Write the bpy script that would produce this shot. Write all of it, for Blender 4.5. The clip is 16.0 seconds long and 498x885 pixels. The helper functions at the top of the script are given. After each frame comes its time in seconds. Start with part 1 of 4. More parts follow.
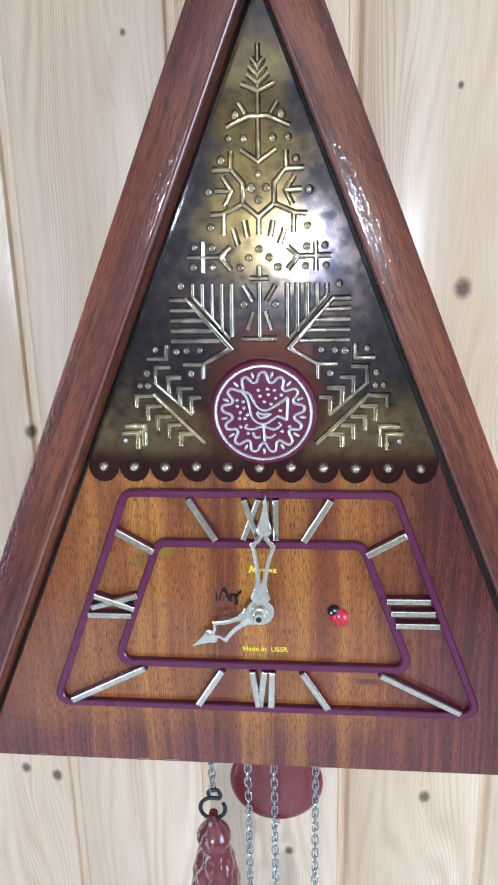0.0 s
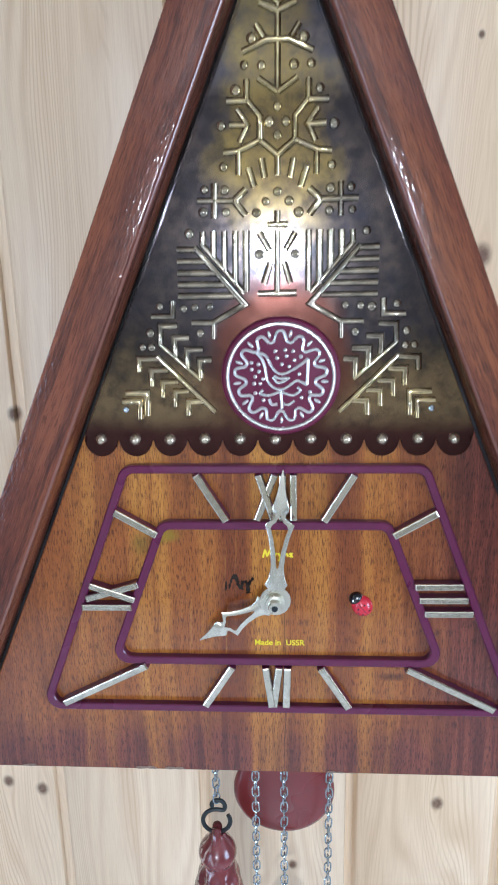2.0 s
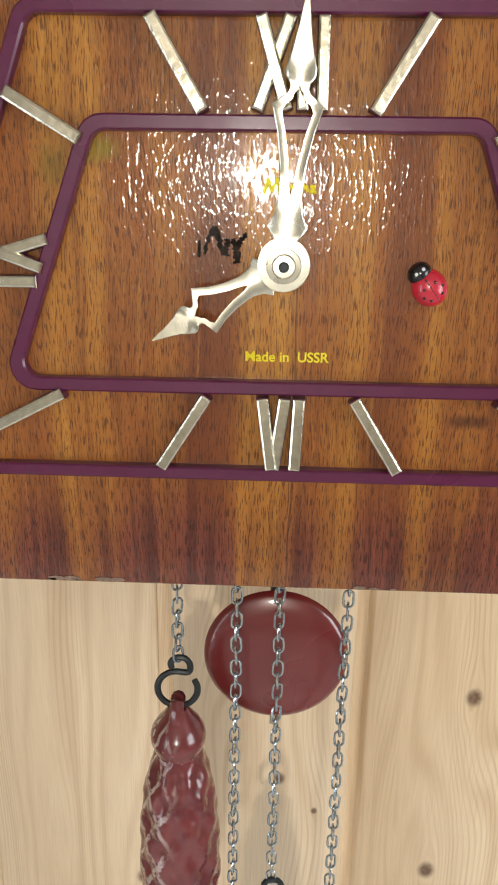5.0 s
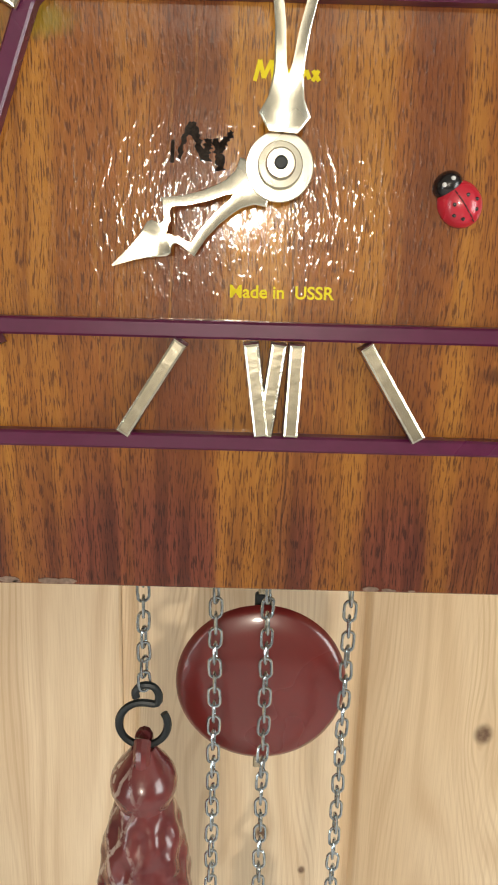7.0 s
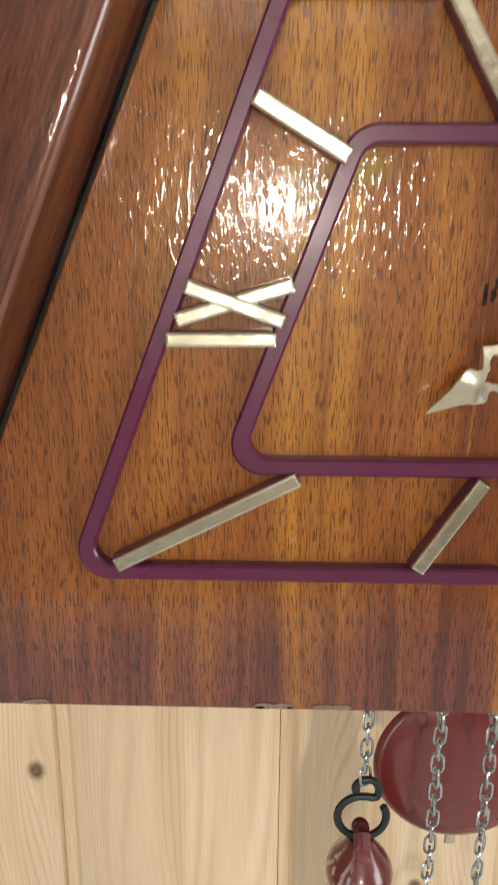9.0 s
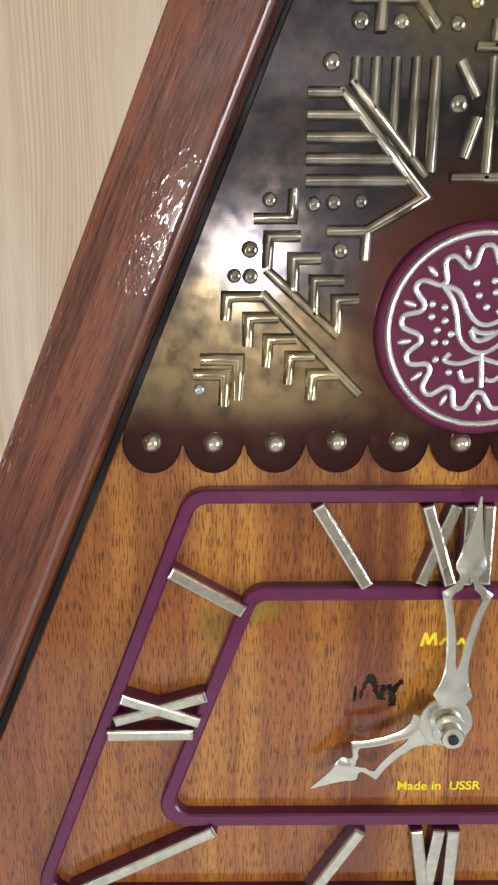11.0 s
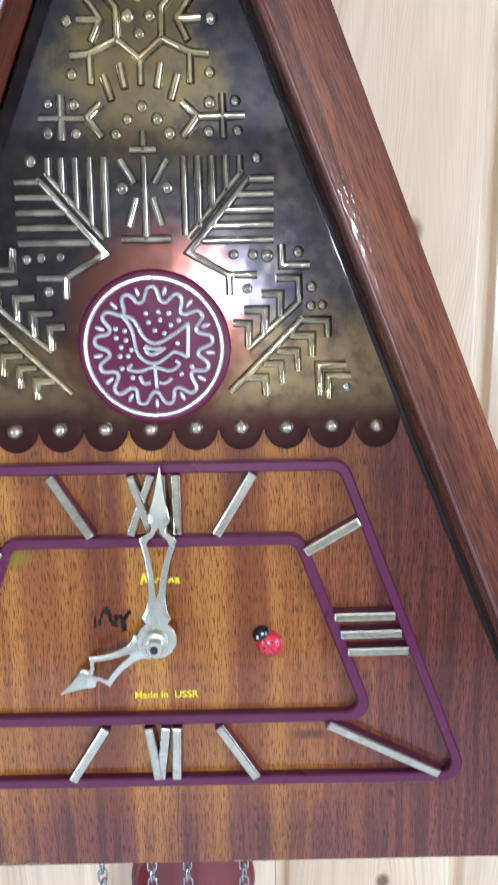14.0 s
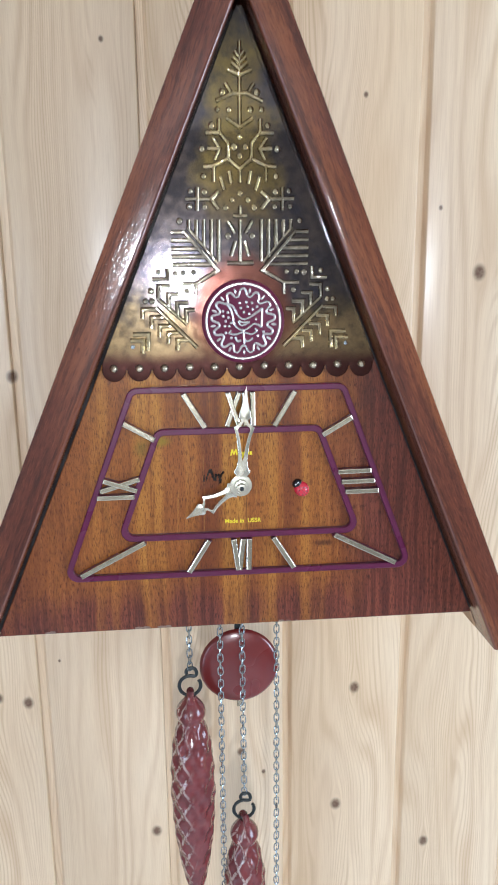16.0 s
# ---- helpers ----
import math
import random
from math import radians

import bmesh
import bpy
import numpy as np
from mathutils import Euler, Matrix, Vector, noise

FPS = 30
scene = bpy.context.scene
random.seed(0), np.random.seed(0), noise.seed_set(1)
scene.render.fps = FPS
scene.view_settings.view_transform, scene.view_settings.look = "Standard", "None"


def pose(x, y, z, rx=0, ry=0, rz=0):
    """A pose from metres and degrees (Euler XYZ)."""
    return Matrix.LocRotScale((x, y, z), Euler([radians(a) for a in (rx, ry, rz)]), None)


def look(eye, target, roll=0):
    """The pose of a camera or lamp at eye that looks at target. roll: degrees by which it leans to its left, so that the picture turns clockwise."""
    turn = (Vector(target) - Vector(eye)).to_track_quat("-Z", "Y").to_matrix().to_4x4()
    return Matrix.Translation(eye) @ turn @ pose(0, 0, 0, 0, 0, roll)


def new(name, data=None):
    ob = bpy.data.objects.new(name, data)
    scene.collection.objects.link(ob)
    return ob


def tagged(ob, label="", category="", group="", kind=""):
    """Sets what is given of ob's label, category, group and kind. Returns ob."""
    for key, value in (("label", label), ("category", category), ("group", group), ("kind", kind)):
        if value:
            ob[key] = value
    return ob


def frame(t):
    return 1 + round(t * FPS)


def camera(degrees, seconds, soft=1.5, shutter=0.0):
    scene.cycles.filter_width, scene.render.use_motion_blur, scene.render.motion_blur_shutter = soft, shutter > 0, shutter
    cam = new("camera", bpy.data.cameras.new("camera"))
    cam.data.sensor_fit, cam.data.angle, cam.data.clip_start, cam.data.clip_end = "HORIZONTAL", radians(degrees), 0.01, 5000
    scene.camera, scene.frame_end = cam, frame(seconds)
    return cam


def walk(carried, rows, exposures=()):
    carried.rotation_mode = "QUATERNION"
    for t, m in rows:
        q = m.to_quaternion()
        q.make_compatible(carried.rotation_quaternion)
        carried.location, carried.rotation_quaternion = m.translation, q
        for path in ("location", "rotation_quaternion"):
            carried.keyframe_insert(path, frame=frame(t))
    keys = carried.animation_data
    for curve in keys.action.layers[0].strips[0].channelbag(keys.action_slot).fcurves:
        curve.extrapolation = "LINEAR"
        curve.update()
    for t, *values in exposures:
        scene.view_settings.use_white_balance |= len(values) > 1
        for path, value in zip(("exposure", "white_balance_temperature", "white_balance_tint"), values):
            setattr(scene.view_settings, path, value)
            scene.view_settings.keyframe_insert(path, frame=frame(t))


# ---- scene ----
# ---------------------------------------------------------------- camera
cam = camera(37.7, 16.0, soft=1.9, shutter=0.4)
ROWS = [
    (0, (0.0323, -0.3879, 1.8845), (-0.0585, 0.5662, 1.5994), -1.35),
    (0.5, (0.0296, -0.3800, 1.8768), (-0.0459, 0.5727, 1.5823), -0.71),
    (1, (0.0277, -0.3752, 1.8715), (-0.0399, 0.5861, 1.6044), -0.83),
    (1.5, (0.0173, -0.3680, 1.8673), (-0.0446, 0.5921, 1.5946), -0.96),
    (2, (0.0091, -0.3564, 1.8537), (-0.0489, 0.6038, 1.5803), -1.12),
    (2.5, (0.0037, -0.3160, 1.8054), (-0.0623, 0.6459, 1.5402), -1.33),
    (3, (-0.0040, -0.2882, 1.7492), (-0.0561, 0.6804, 1.5064), -1.37),
    (3.5, (-0.0003, -0.2707, 1.7085), (-0.0574, 0.6926, 1.4463), 0.51),
    (4, (-0.0038, -0.2533, 1.6919), (-0.0357, 0.7008, 1.3941), 0.84),
    (4.2, (0.0009, -0.2522, 1.6925), (-0.0453, 0.6987, 1.3866), 0.77),
    (6.5, (-0.0101, -0.1987, 1.6514), (0.0013, 0.7639, 1.3808), 1.29),
    (7, (-0.0062, -0.1956, 1.6471), (-0.0012, 0.7729, 1.3981), 1.56),
    (7.5, (-0.0183, -0.1865, 1.6471), (-0.0340, 0.7692, 1.3534), 2.30),
    (8, (-0.0527, -0.1787, 1.6501), (-0.0460, 0.7746, 1.3483), 1.51),
    (8.5, (-0.0693, -0.1717, 1.6684), (-0.1102, 0.7723, 1.3412), 0.61),
    (9, (-0.0799, -0.1841, 1.6847), (-0.1033, 0.7789, 1.4161), 0.31),
    (9.5, (-0.0758, -0.1943, 1.7323), (-0.0953, 0.7715, 1.4735), 0.67),
    (9.7, (-0.0752, -0.1897, 1.7607), (-0.0723, 0.7683, 1.4739), 0.92),
    (11.8, (-0.0443, -0.2144, 1.8237), (-0.0433, 0.7616, 1.6059), -0.39),
    (12, (-0.0389, -0.2164, 1.8342), (-0.0422, 0.7587, 1.6124), 0.38),
    (12.5, (-0.0140, -0.2553, 1.8539), (-0.0099, 0.7226, 1.6451), 0.92),
    (13, (0.0056, -0.2716, 1.8668), (0.0155, 0.7073, 1.6629), 0.36),
    (13.5, (0.0306, -0.2692, 1.8425), (0.0284, 0.7075, 1.6279), -0.82),
    (14, (0.0385, -0.2844, 1.8098), (0.0423, 0.6928, 1.5975), -0.98),
    (14.5, (0.0275, -0.2999, 1.7893), (0.0416, 0.6713, 1.5514), -0.98),
    (15, (-0.0065, -0.3525, 1.8073), (0.0244, 0.6230, 1.5892), -1.56),
    (15.5, (-0.0328, -0.4426, 1.8077), (0.0555, 0.5244, 1.5688), -0.33),
    (16, (-0.0395, -0.5225, 1.8199), (0.0477, 0.4476, 1.5936), -0.67),
]
# the film's own exposure and white balance: seconds, stops, kelvin, tint
EXPOSURES = [(0.0, 0.40, 5050, 10), (2.0, 0.30, 5150, 10), (2.5, 0.28, 5150, 10), (3.0, 0.02, 5700, 10), (4.0, 0.0, 6300, 10), (6.5, 0.02, 7300, 10), (8.0, 0.06, 7300, 10), (9.5, 0.12, 6800, 10),
             (12.0, 0.34, 5600, 10), (12.7, 0.34, 5250, 10), (13.5, 0.52, 5000, 10), (14.2, 0.50, 5100, 10), (15.0, 0.42, 5250, 10), (15.5, 0.34, 5250, 10), (16.0, 0.24, 5500, 10)]
walk(cam, [(t, look(eye, target, roll)) for t, eye, target, roll in ROWS], EXPOSURES)

# ---------------------------------------------------------------- light
WALL_Y = 0.156
world = bpy.data.worlds.new("world")
scene.world = world
world.use_nodes = True
world.node_tree.nodes["Background"].inputs[0].default_value = (0.75, 0.85, 1.0, 1)
world.node_tree.nodes["Background"].inputs[1].default_value = 0.2


def lamp(name, kind, power, colour, m):
    data = bpy.data.lights.new(name, kind)
    data.energy, data.color = power, colour
    ob = new(name, data)
    ob.matrix_world = m
    return ob


# the bulb of a lamp on the opposite wall, and daylight in the openings of the window and of the glazed door
bulb = lamp("bulb_light", "POINT", 74.0, (1.0, 0.97, 0.93), pose(-0.05, -2.60, 1.80))
bulb.data.shadow_soft_size = 0.062
day = lamp("window_daylight", "AREA", 30.0, (0.86, 0.93, 1.0), look((1.93, -1.2, 1.55), (0, -1.0, 1.5)))
day.data.shape, day.data.size, day.data.size_y = "RECTANGLE", 1.0, 1.2
door_day = lamp("door_daylight", "AREA", 22.0, (0.80, 0.90, 1.0), look((-1.93, -2.2, 1.05), (0, -2.2, 0.6)))
door_day.data.shape, door_day.data.size, door_day.data.size_y = "RECTANGLE", 0.8, 1.8


# ---------------------------------------------------------------- materials
class Mat:
    """A small builder of node materials."""

    def __init__(self, name, **values):
        self.m = bpy.data.materials.new(name)
        self.m.use_nodes = True
        self.t = self.m.node_tree
        self.b = self.t.nodes["Principled BSDF"]
        for key, v in values.items():
            self.put(self.b, key.replace("_", " "), v)

    def put(self, node, key, v):
        if isinstance(key, str):
            key = next(k for k, s in enumerate(node.inputs) if s.name.lower() == key.lower() and s.enabled)
        s = node.inputs[key]
        if isinstance(v, bpy.types.NodeSocket):
            self.t.links.new(v, s)
        elif isinstance(v, tuple) and len(v) == 3 and s.type == "RGBA":
            s.default_value = (*v, 1)
        else:
            s.default_value = v

    def node(self, kind, **sets):
        n = self.t.nodes.new(kind)
        for k, v in sets.items():
            if k == "operation":
                n.operation = v
            elif k == "dims":
                n.noise_dimensions = v
            elif k == "data":
                n.data_type = v
            elif k == "blend":
                n.blend_type = v
            elif k == "bands":
                n.bands_direction = v
        return n

    def math(self, op, a, b=0.0, c=0.0):
        n = self.node("ShaderNodeMath", operation=op)
        for k, v in enumerate((a, b, c)):
            self.put(n, k, v)
        return n.outputs[0]

    def place(self):
        return self.node("ShaderNodeNewGeometry").outputs["Position"]

    def own(self):
        return self.node("ShaderNodeTexCoord").outputs["Object"]

    def axes(self, v):
        n = self.node("ShaderNodeSeparateXYZ")
        self.put(n, 0, v)
        return n.outputs

    def vec(self, x, y, z):
        n = self.node("ShaderNodeCombineXYZ")
        for k, v in enumerate((x, y, z)):
            self.put(n, k, v)
        return n.outputs[0]

    def noise(self, at, scale=1.0, detail=4.0, rough=0.55, distort=0.0):
        n = self.node("ShaderNodeTexNoise")
        self.put(n, "Vector", at)
        for k, v in (("Scale", scale), ("Detail", detail), ("Roughness", rough), ("Distortion", distort)):
            self.put(n, k, v)
        return n.outputs[0]

    def ramp(self, v, lo, hi, a=0.0, b=1.0):
        n = self.node("ShaderNodeMapRange")
        n.interpolation_type = "SMOOTHSTEP"
        for k, x in enumerate((v, lo, hi, a, b)):
            self.put(n, k, x)
        return n.outputs[0]

    def mix(self, f, a, b, blend="MIX"):
        n = self.t.nodes.new("ShaderNodeMix")
        n.data_type, n.blend_type = "RGBA", blend
        self.put(n, 0, f)
        self.put(n, 6, a)
        self.put(n, 7, b)
        return n.outputs[2]

    def bump(self, h, strength=0.2, distance=0.001):
        n = self.node("ShaderNodeBump")
        for k, v in (("Strength", strength), ("Distance", distance), ("Height", h)):
            self.put(n, k, v)
        self.put(self.b, "Normal", n.outputs[0])
        return n.outputs[0]

    def rand(self):
        return self.node("ShaderNodeObjectInfo").outputs["Random"]

    def base(self, c):
        self.put(self.b, "Base Color", c)
        return self


# knots of the wall's boards: x, z, radius in metres
KNOTS = [(0.130, 1.393, .0060), (0.112, 1.252, .0065), (0.137, 1.838, .0075), (0.128, 1.971, .0025), (-0.206, 1.398, .0060),
         (-0.195, 1.730, .0055), (-0.235, 1.405, .0055), (-0.099, 2.012, .0025), (0.016, 1.426, .0055), (0.033, 1.299, .0025),
         (-0.172, 1.443, .0016), (0.240, 1.818, .0070), (0.213, 1.195, .0060), (-0.083, 1.235, .0060), (0.200, 1.876, .0022), (0.009, 1.325, .0045)]


def pine():
    m = Mat("varnished_pine", Roughness=0.38, Coat_Weight=0.25, Coat_Roughness=0.2)
    x, y, z = m.axes(m.place())
    shift, dark = None, None
    for kx, kz, r in KNOTS:
        dx, dz = m.math("SUBTRACT", x, kx), m.math("MULTIPLY", m.math("SUBTRACT", z, kz), 0.80)
        d = m.math("SQRT", m.math("ADD", m.math("MULTIPLY", dx, dx), m.math("MULTIPLY", dz, dz)))
        k = m.ramp(d, r * 0.35, r * 1.15, 1.0, 0.0)
        dark = k if dark is None else m.math("MAXIMUM", dark, k)
        # the grain flows round a knot
        dzz = m.math("MULTIPLY", dz, 0.35)
        e = m.math("ADD", m.math("MULTIPLY", dx, dx), m.math("MULTIPLY", dzz, dzz))
        push = m.math("DIVIDE", m.math("MULTIPLY", dx, r * r * 1.4), m.math("ADD", e, r * r * 1.1))
        shift = push if shift is None else m.math("ADD", shift, push)
    gx = m.math("SUBTRACT", x, shift)
    r0 = m.math("MULTIPLY", m.rand(), 40.0)
    slow = m.noise(m.vec(m.math("MULTIPLY", gx, 9.0), r0, m.math("MULTIPLY", z, 1.6)), 1.0, 2.0)
    ring = m.math("ADD", m.math("MULTIPLY", gx, 430.0), m.math("MULTIPLY", slow, 95.0))
    ring = m.math("ADD", m.math("MULTIPLY", m.math("SINE", ring), 0.5), 0.5)
    ring = m.math("POWER", ring, 1.6)
    fade = m.ramp(m.noise(m.vec(m.math("MULTIPLY", x, 22.0), r0, m.math("MULTIPLY", z, 2.5)), 1.0, 2.0), 0.35, 0.7)
    ring = m.math("MULTIPLY", ring, fade)
    # narrow growth lines, close together, strong in some bands and gone in others
    lines = m.math("SINE", m.math("ADD", m.math("MULTIPLY", gx, 2600.0), m.math("MULTIPLY", slow, 330.0)))
    lines = m.math("MULTIPLY", m.ramp(lines, 0.0, 1.0), m.ramp(m.noise(m.vec(m.math("MULTIPLY", gx, 34.0), m.math("ADD", r0, 7.0), m.math("MULTIPLY", z, 1.2)), 1.0, 3.0), 0.42, 0.66))
    fibre = m.noise(m.vec(m.math("MULTIPLY", gx, 1500.0), r0, m.math("MULTIPLY", z, 28.0)), 1.0, 3.0)
    c = m.mix(m.ramp(slow, 0.3, 0.7), (0.85, 0.690, 0.480), (0.75, 0.570, 0.355))
    c = m.mix(m.math("MULTIPLY", m.rand(), 0.5), c, (0.82, 0.70, 0.53))
    c = m.mix(m.math("MULTIPLY", ring, 0.45), c, (0.54, 0.35, 0.18))
    c = m.mix(m.math("MULTIPLY", lines, 0.42), c, (0.50, 0.32, 0.16))
    c = m.mix(m.ramp(fibre, 0.35, 0.75, 0.0, 0.25), c, (0.47, 0.30, 0.16))
    halo = m.math("MULTIPLY", dark, m.ramp(m.noise(m.place(), 420.0, 4.0), 0.25, 0.6, 0.8, 1.0))
    c = m.mix(halo, c, (0.150, 0.082, 0.046))
    m.base(c)
    m.bump(m.math("ADD", m.math("MULTIPLY", ring, -0.4), m.math("MULTIPLY", fibre, 0.4)), 0.12, 0.0004)
    return m.m


def lacquer(m, u, y, v, pores):
    """Clear lacquer over the wood: it lies flat but for dimples drawn out along the open pores."""
    peel = m.noise(m.vec(m.math("MULTIPLY", u, 650.0), m.math("MULTIPLY", y, 500.0), m.math("MULTIPLY", v, 260.0)), 1.0, 2.0)
    m.bump(m.math("ADD", m.math("MULTIPLY", pores, -0.45), peel), 0.16, 0.0006)
    coat = m.node("ShaderNodeBump")
    for k, w in (("Strength", 0.11), ("Distance", 0.0006), ("Height", m.ramp(peel, 0.47, 0.75))):
        m.put(coat, k, w)
    m.put(m.b, "Coat Normal", coat.outputs[0])


def veneer(name, light, mid, dark, slope=0.0):
    """Glossy lacquered mahogany with the grain along z, turned by slope degrees in the plane of the front."""
    m = Mat(name, Roughness=0.5, Coat_Weight=1.0, Coat_Roughness=0.08, Coat_IOR=1.45)
    m.put(m.b, "Specular IOR Level", 0.15)
    x, y, z = m.axes(m.place())
    s, c0 = math.sin(radians(slope)), math.cos(radians(slope))
    u = m.math("SUBTRACT", m.math("MULTIPLY", x, c0), m.math("MULTIPLY", z, s))
    v = m.math("ADD", m.math("MULTIPLY", x, s), m.math("MULTIPLY", z, c0))
    wob = m.noise(m.vec(m.math("MULTIPLY", u, 14.0), y, m.math("MULTIPLY", v, 5.0)), 1.0, 3.0)
    uu = m.math("ADD", u, m.math("MULTIPLY", wob, 0.012))
    patch = m.noise(m.vec(m.math("MULTIPLY", uu, 55.0), m.math("MULTIPLY", y, 30.0), m.math("MULTIPLY", v, 6.0)), 1.0, 3.0, 0.6)
    streak = m.noise(m.vec(m.math("MULTIPLY", uu, 260.0), m.math("MULTIPLY", y, 200.0), m.math("MULTIPLY", v, 9.0)), 1.0, 4.0, 0.65)
    pores = m.noise(m.vec(m.math("MULTIPLY", uu, 2100.0), m.math("MULTIPLY", y, 1700.0), m.math("MULTIPLY", v, 120.0)), 1.0, 2.0, 0.6)
    c = m.mix(m.ramp(patch, 0.40, 0.66), mid, light)
    c = m.mix(m.ramp(streak, 0.44, 0.68, 0.0, 0.65), c, dark)
    c = m.mix(m.ramp(pores, 0.50, 0.66, 0.0, 0.55), c, tuple(0.6 * k for k in dark))
    c = m.mix(m.ramp(pores, 0.28, 0.44, 0.35, 0.0), c, tuple(min(1, 1.4 * k) for k in light))
    m.base(c)
    lacquer(m, u, y, v, pores)
    return m.m


# strips of the face's veneer: middle, half width, how golden (1) or dark red (-1) each one is
STRIPS = [(-0.1350, .0200, .05), (-0.1020, .0120, .45), (-0.0660, .0125, .55), (-0.0470, .0050, -.1), (-0.0370, .0060, .35), (-0.0230, .0080, -.75), (-0.0052, .0090, .95),
          (0.0095, .0050, .10), (0.0220, .0075, .55), (0.0375, .0070, -.60), (0.0560, .0100, .55), (0.0760, .0080, -.15), (0.0900, .0060, .15), (0.1220, .0240, -.85)]


def face_veneer():
    """The face: strips of mahogany from gold to dark red, open pores, dyed red towards the lower edge, under thick lacquer."""
    m = Mat("mahogany_veneer", Roughness=0.5, Coat_Weight=1.0, Coat_Roughness=0.05, Coat_IOR=1.58)
    m.put(m.b, "Specular IOR Level", 0.12)
    x, y, z = m.axes(m.place())
    wob = m.noise(m.vec(m.math("MULTIPLY", x, 16.0), y, m.math("MULTIPLY", z, 7.0)), 1.0, 3.0)
    u = m.math("ADD", x, m.math("MULTIPLY", m.math("SUBTRACT", wob, 0.5), 0.014))
    tone = None
    for cx, w, much in STRIPS:
        k = m.ramp(m.math("ABSOLUTE", m.math("SUBTRACT", u, cx)), w * 0.50, w * 1.45, much * 0.78, 0.0)
        tone = k if tone is None else m.math("ADD", tone, k)
    broad = m.noise(m.vec(m.math("MULTIPLY", u, 60.0), 3.0, m.math("MULTIPLY", z, 3.0)), 1.0, 3.0, 0.6)
    tone = m.math("ADD", tone, m.math("MULTIPLY", m.math("SUBTRACT", broad, 0.5), 1.5))
    streak = m.noise(m.vec(m.math("MULTIPLY", u, 330.0), 1.0, m.math("MULTIPLY", z, 10.0)), 1.0, 4.0, 0.65)
    pores = m.noise(m.vec(m.math("MULTIPLY", u, 2200.0), 2.0, m.math("MULTIPLY", z, 190.0)), 1.0, 2.0, 0.6)
    c = m.mix(m.ramp(tone, -0.75, 0.15), (0.180, 0.046, 0.012), (0.300, 0.096, 0.017))
    c = m.mix(m.ramp(tone, 0.05, 1.0), c, (0.550, 0.245, 0.034))
    c = m.mix(m.ramp(streak, 0.46, 0.70, 0.0, 0.50), c, (0.130, 0.032, 0.008))
    c = m.mix(m.ramp(streak, 0.30, 0.44, 0.35, 0.0), c, (0.560, 0.260, 0.045))
    # the lacquer is dyed red and deep along the lower edge and out to both sides, in ragged patches; the right side is
    # darkened further to stand for dark reflections
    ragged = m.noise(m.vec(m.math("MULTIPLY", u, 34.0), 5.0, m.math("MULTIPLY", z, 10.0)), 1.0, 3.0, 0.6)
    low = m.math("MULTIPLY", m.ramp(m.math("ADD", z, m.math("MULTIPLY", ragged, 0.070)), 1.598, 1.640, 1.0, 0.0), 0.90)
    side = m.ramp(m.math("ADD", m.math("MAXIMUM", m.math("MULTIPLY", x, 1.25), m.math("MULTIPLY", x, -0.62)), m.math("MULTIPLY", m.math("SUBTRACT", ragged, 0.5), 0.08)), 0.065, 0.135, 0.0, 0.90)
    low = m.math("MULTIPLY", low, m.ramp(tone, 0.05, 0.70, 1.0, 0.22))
    dye_and_reflection = m.math("MAXIMUM", low, side)
    c = m.mix(dye_and_reflection, c, m.mix(m.ramp(streak, 0.36, 0.62), (0.185, 0.046, 0.028), (0.085, 0.019, 0.014)))
    c = m.mix(m.ramp(pores, 0.51, 0.61, 0.0, 0.75), c, m.mix(dye_and_reflection, (0.070, 0.018, 0.006), (0.022, 0.006, 0.006)))
    # a small knot, a crack beside the golden strip, and a yellow stain at a corner of the inner frame
    for kx, kz, w, h, colour, much in ((0.0640, 1.6170, 0.0110, 0.0032, (0.040, 0.010, 0.007), 0.65), (0.0043, 1.62, 0.0004, 0.2, (0.035, 0.010, 0.006), 0.6),
                                       (-0.0585, 1.7010, 0.0105, 0.0055, (0.240, 0.175, 0.010), 0.75), (-0.0720, 1.6960, 0.0060, 0.0080, (0.160, 0.110, 0.012), 0.55)):
        du, dz = m.math("DIVIDE", m.math("SUBTRACT", u if w < 0.001 else x, kx), w), m.math("DIVIDE", m.math("SUBTRACT", z, kz), h)
        d = m.math("ADD", m.math("SQRT", m.math("ADD", m.math("MULTIPLY", du, du), m.math("MULTIPLY", dz, dz))), m.math("MULTIPLY", m.math("SUBTRACT", streak, 0.5), 1.4))
        c = m.mix(m.ramp(d, 0.25, 1.05, much, 0.0), c, colour)
    m.base(c)
    lacquer(m, x, y, z, pores)
    return m.m


def plain(name, colour, rough=0.4, metal=0.0, coat=0.0, vary=0.15, scale=300.0, bump=0.05, gloss=0.5):
    m = Mat(name, Roughness=rough, Metallic=metal, Coat_Weight=coat, Coat_Roughness=0.1)
    m.put(m.b, "Specular IOR Level", gloss)
    n = m.noise(m.own(), scale, 4.0)
    big = m.noise(m.own(), scale * 0.12, 3.0)
    c = m.mix(m.ramp(n, 0.3, 0.7), colour, tuple(k * (1 - vary) for k in colour))
    c = m.mix(m.ramp(big, 0.4, 0.75, 0.0, 0.6), c, tuple(k * (1 - 1.6 * vary) for k in colour))
    m.base(c)
    m.put(m.b, "Roughness", m.ramp(big, 0.3, 0.7, rough * 0.8, rough * 1.25))
    if bump:
        m.bump(n, bump, 0.0005)
    return m.m


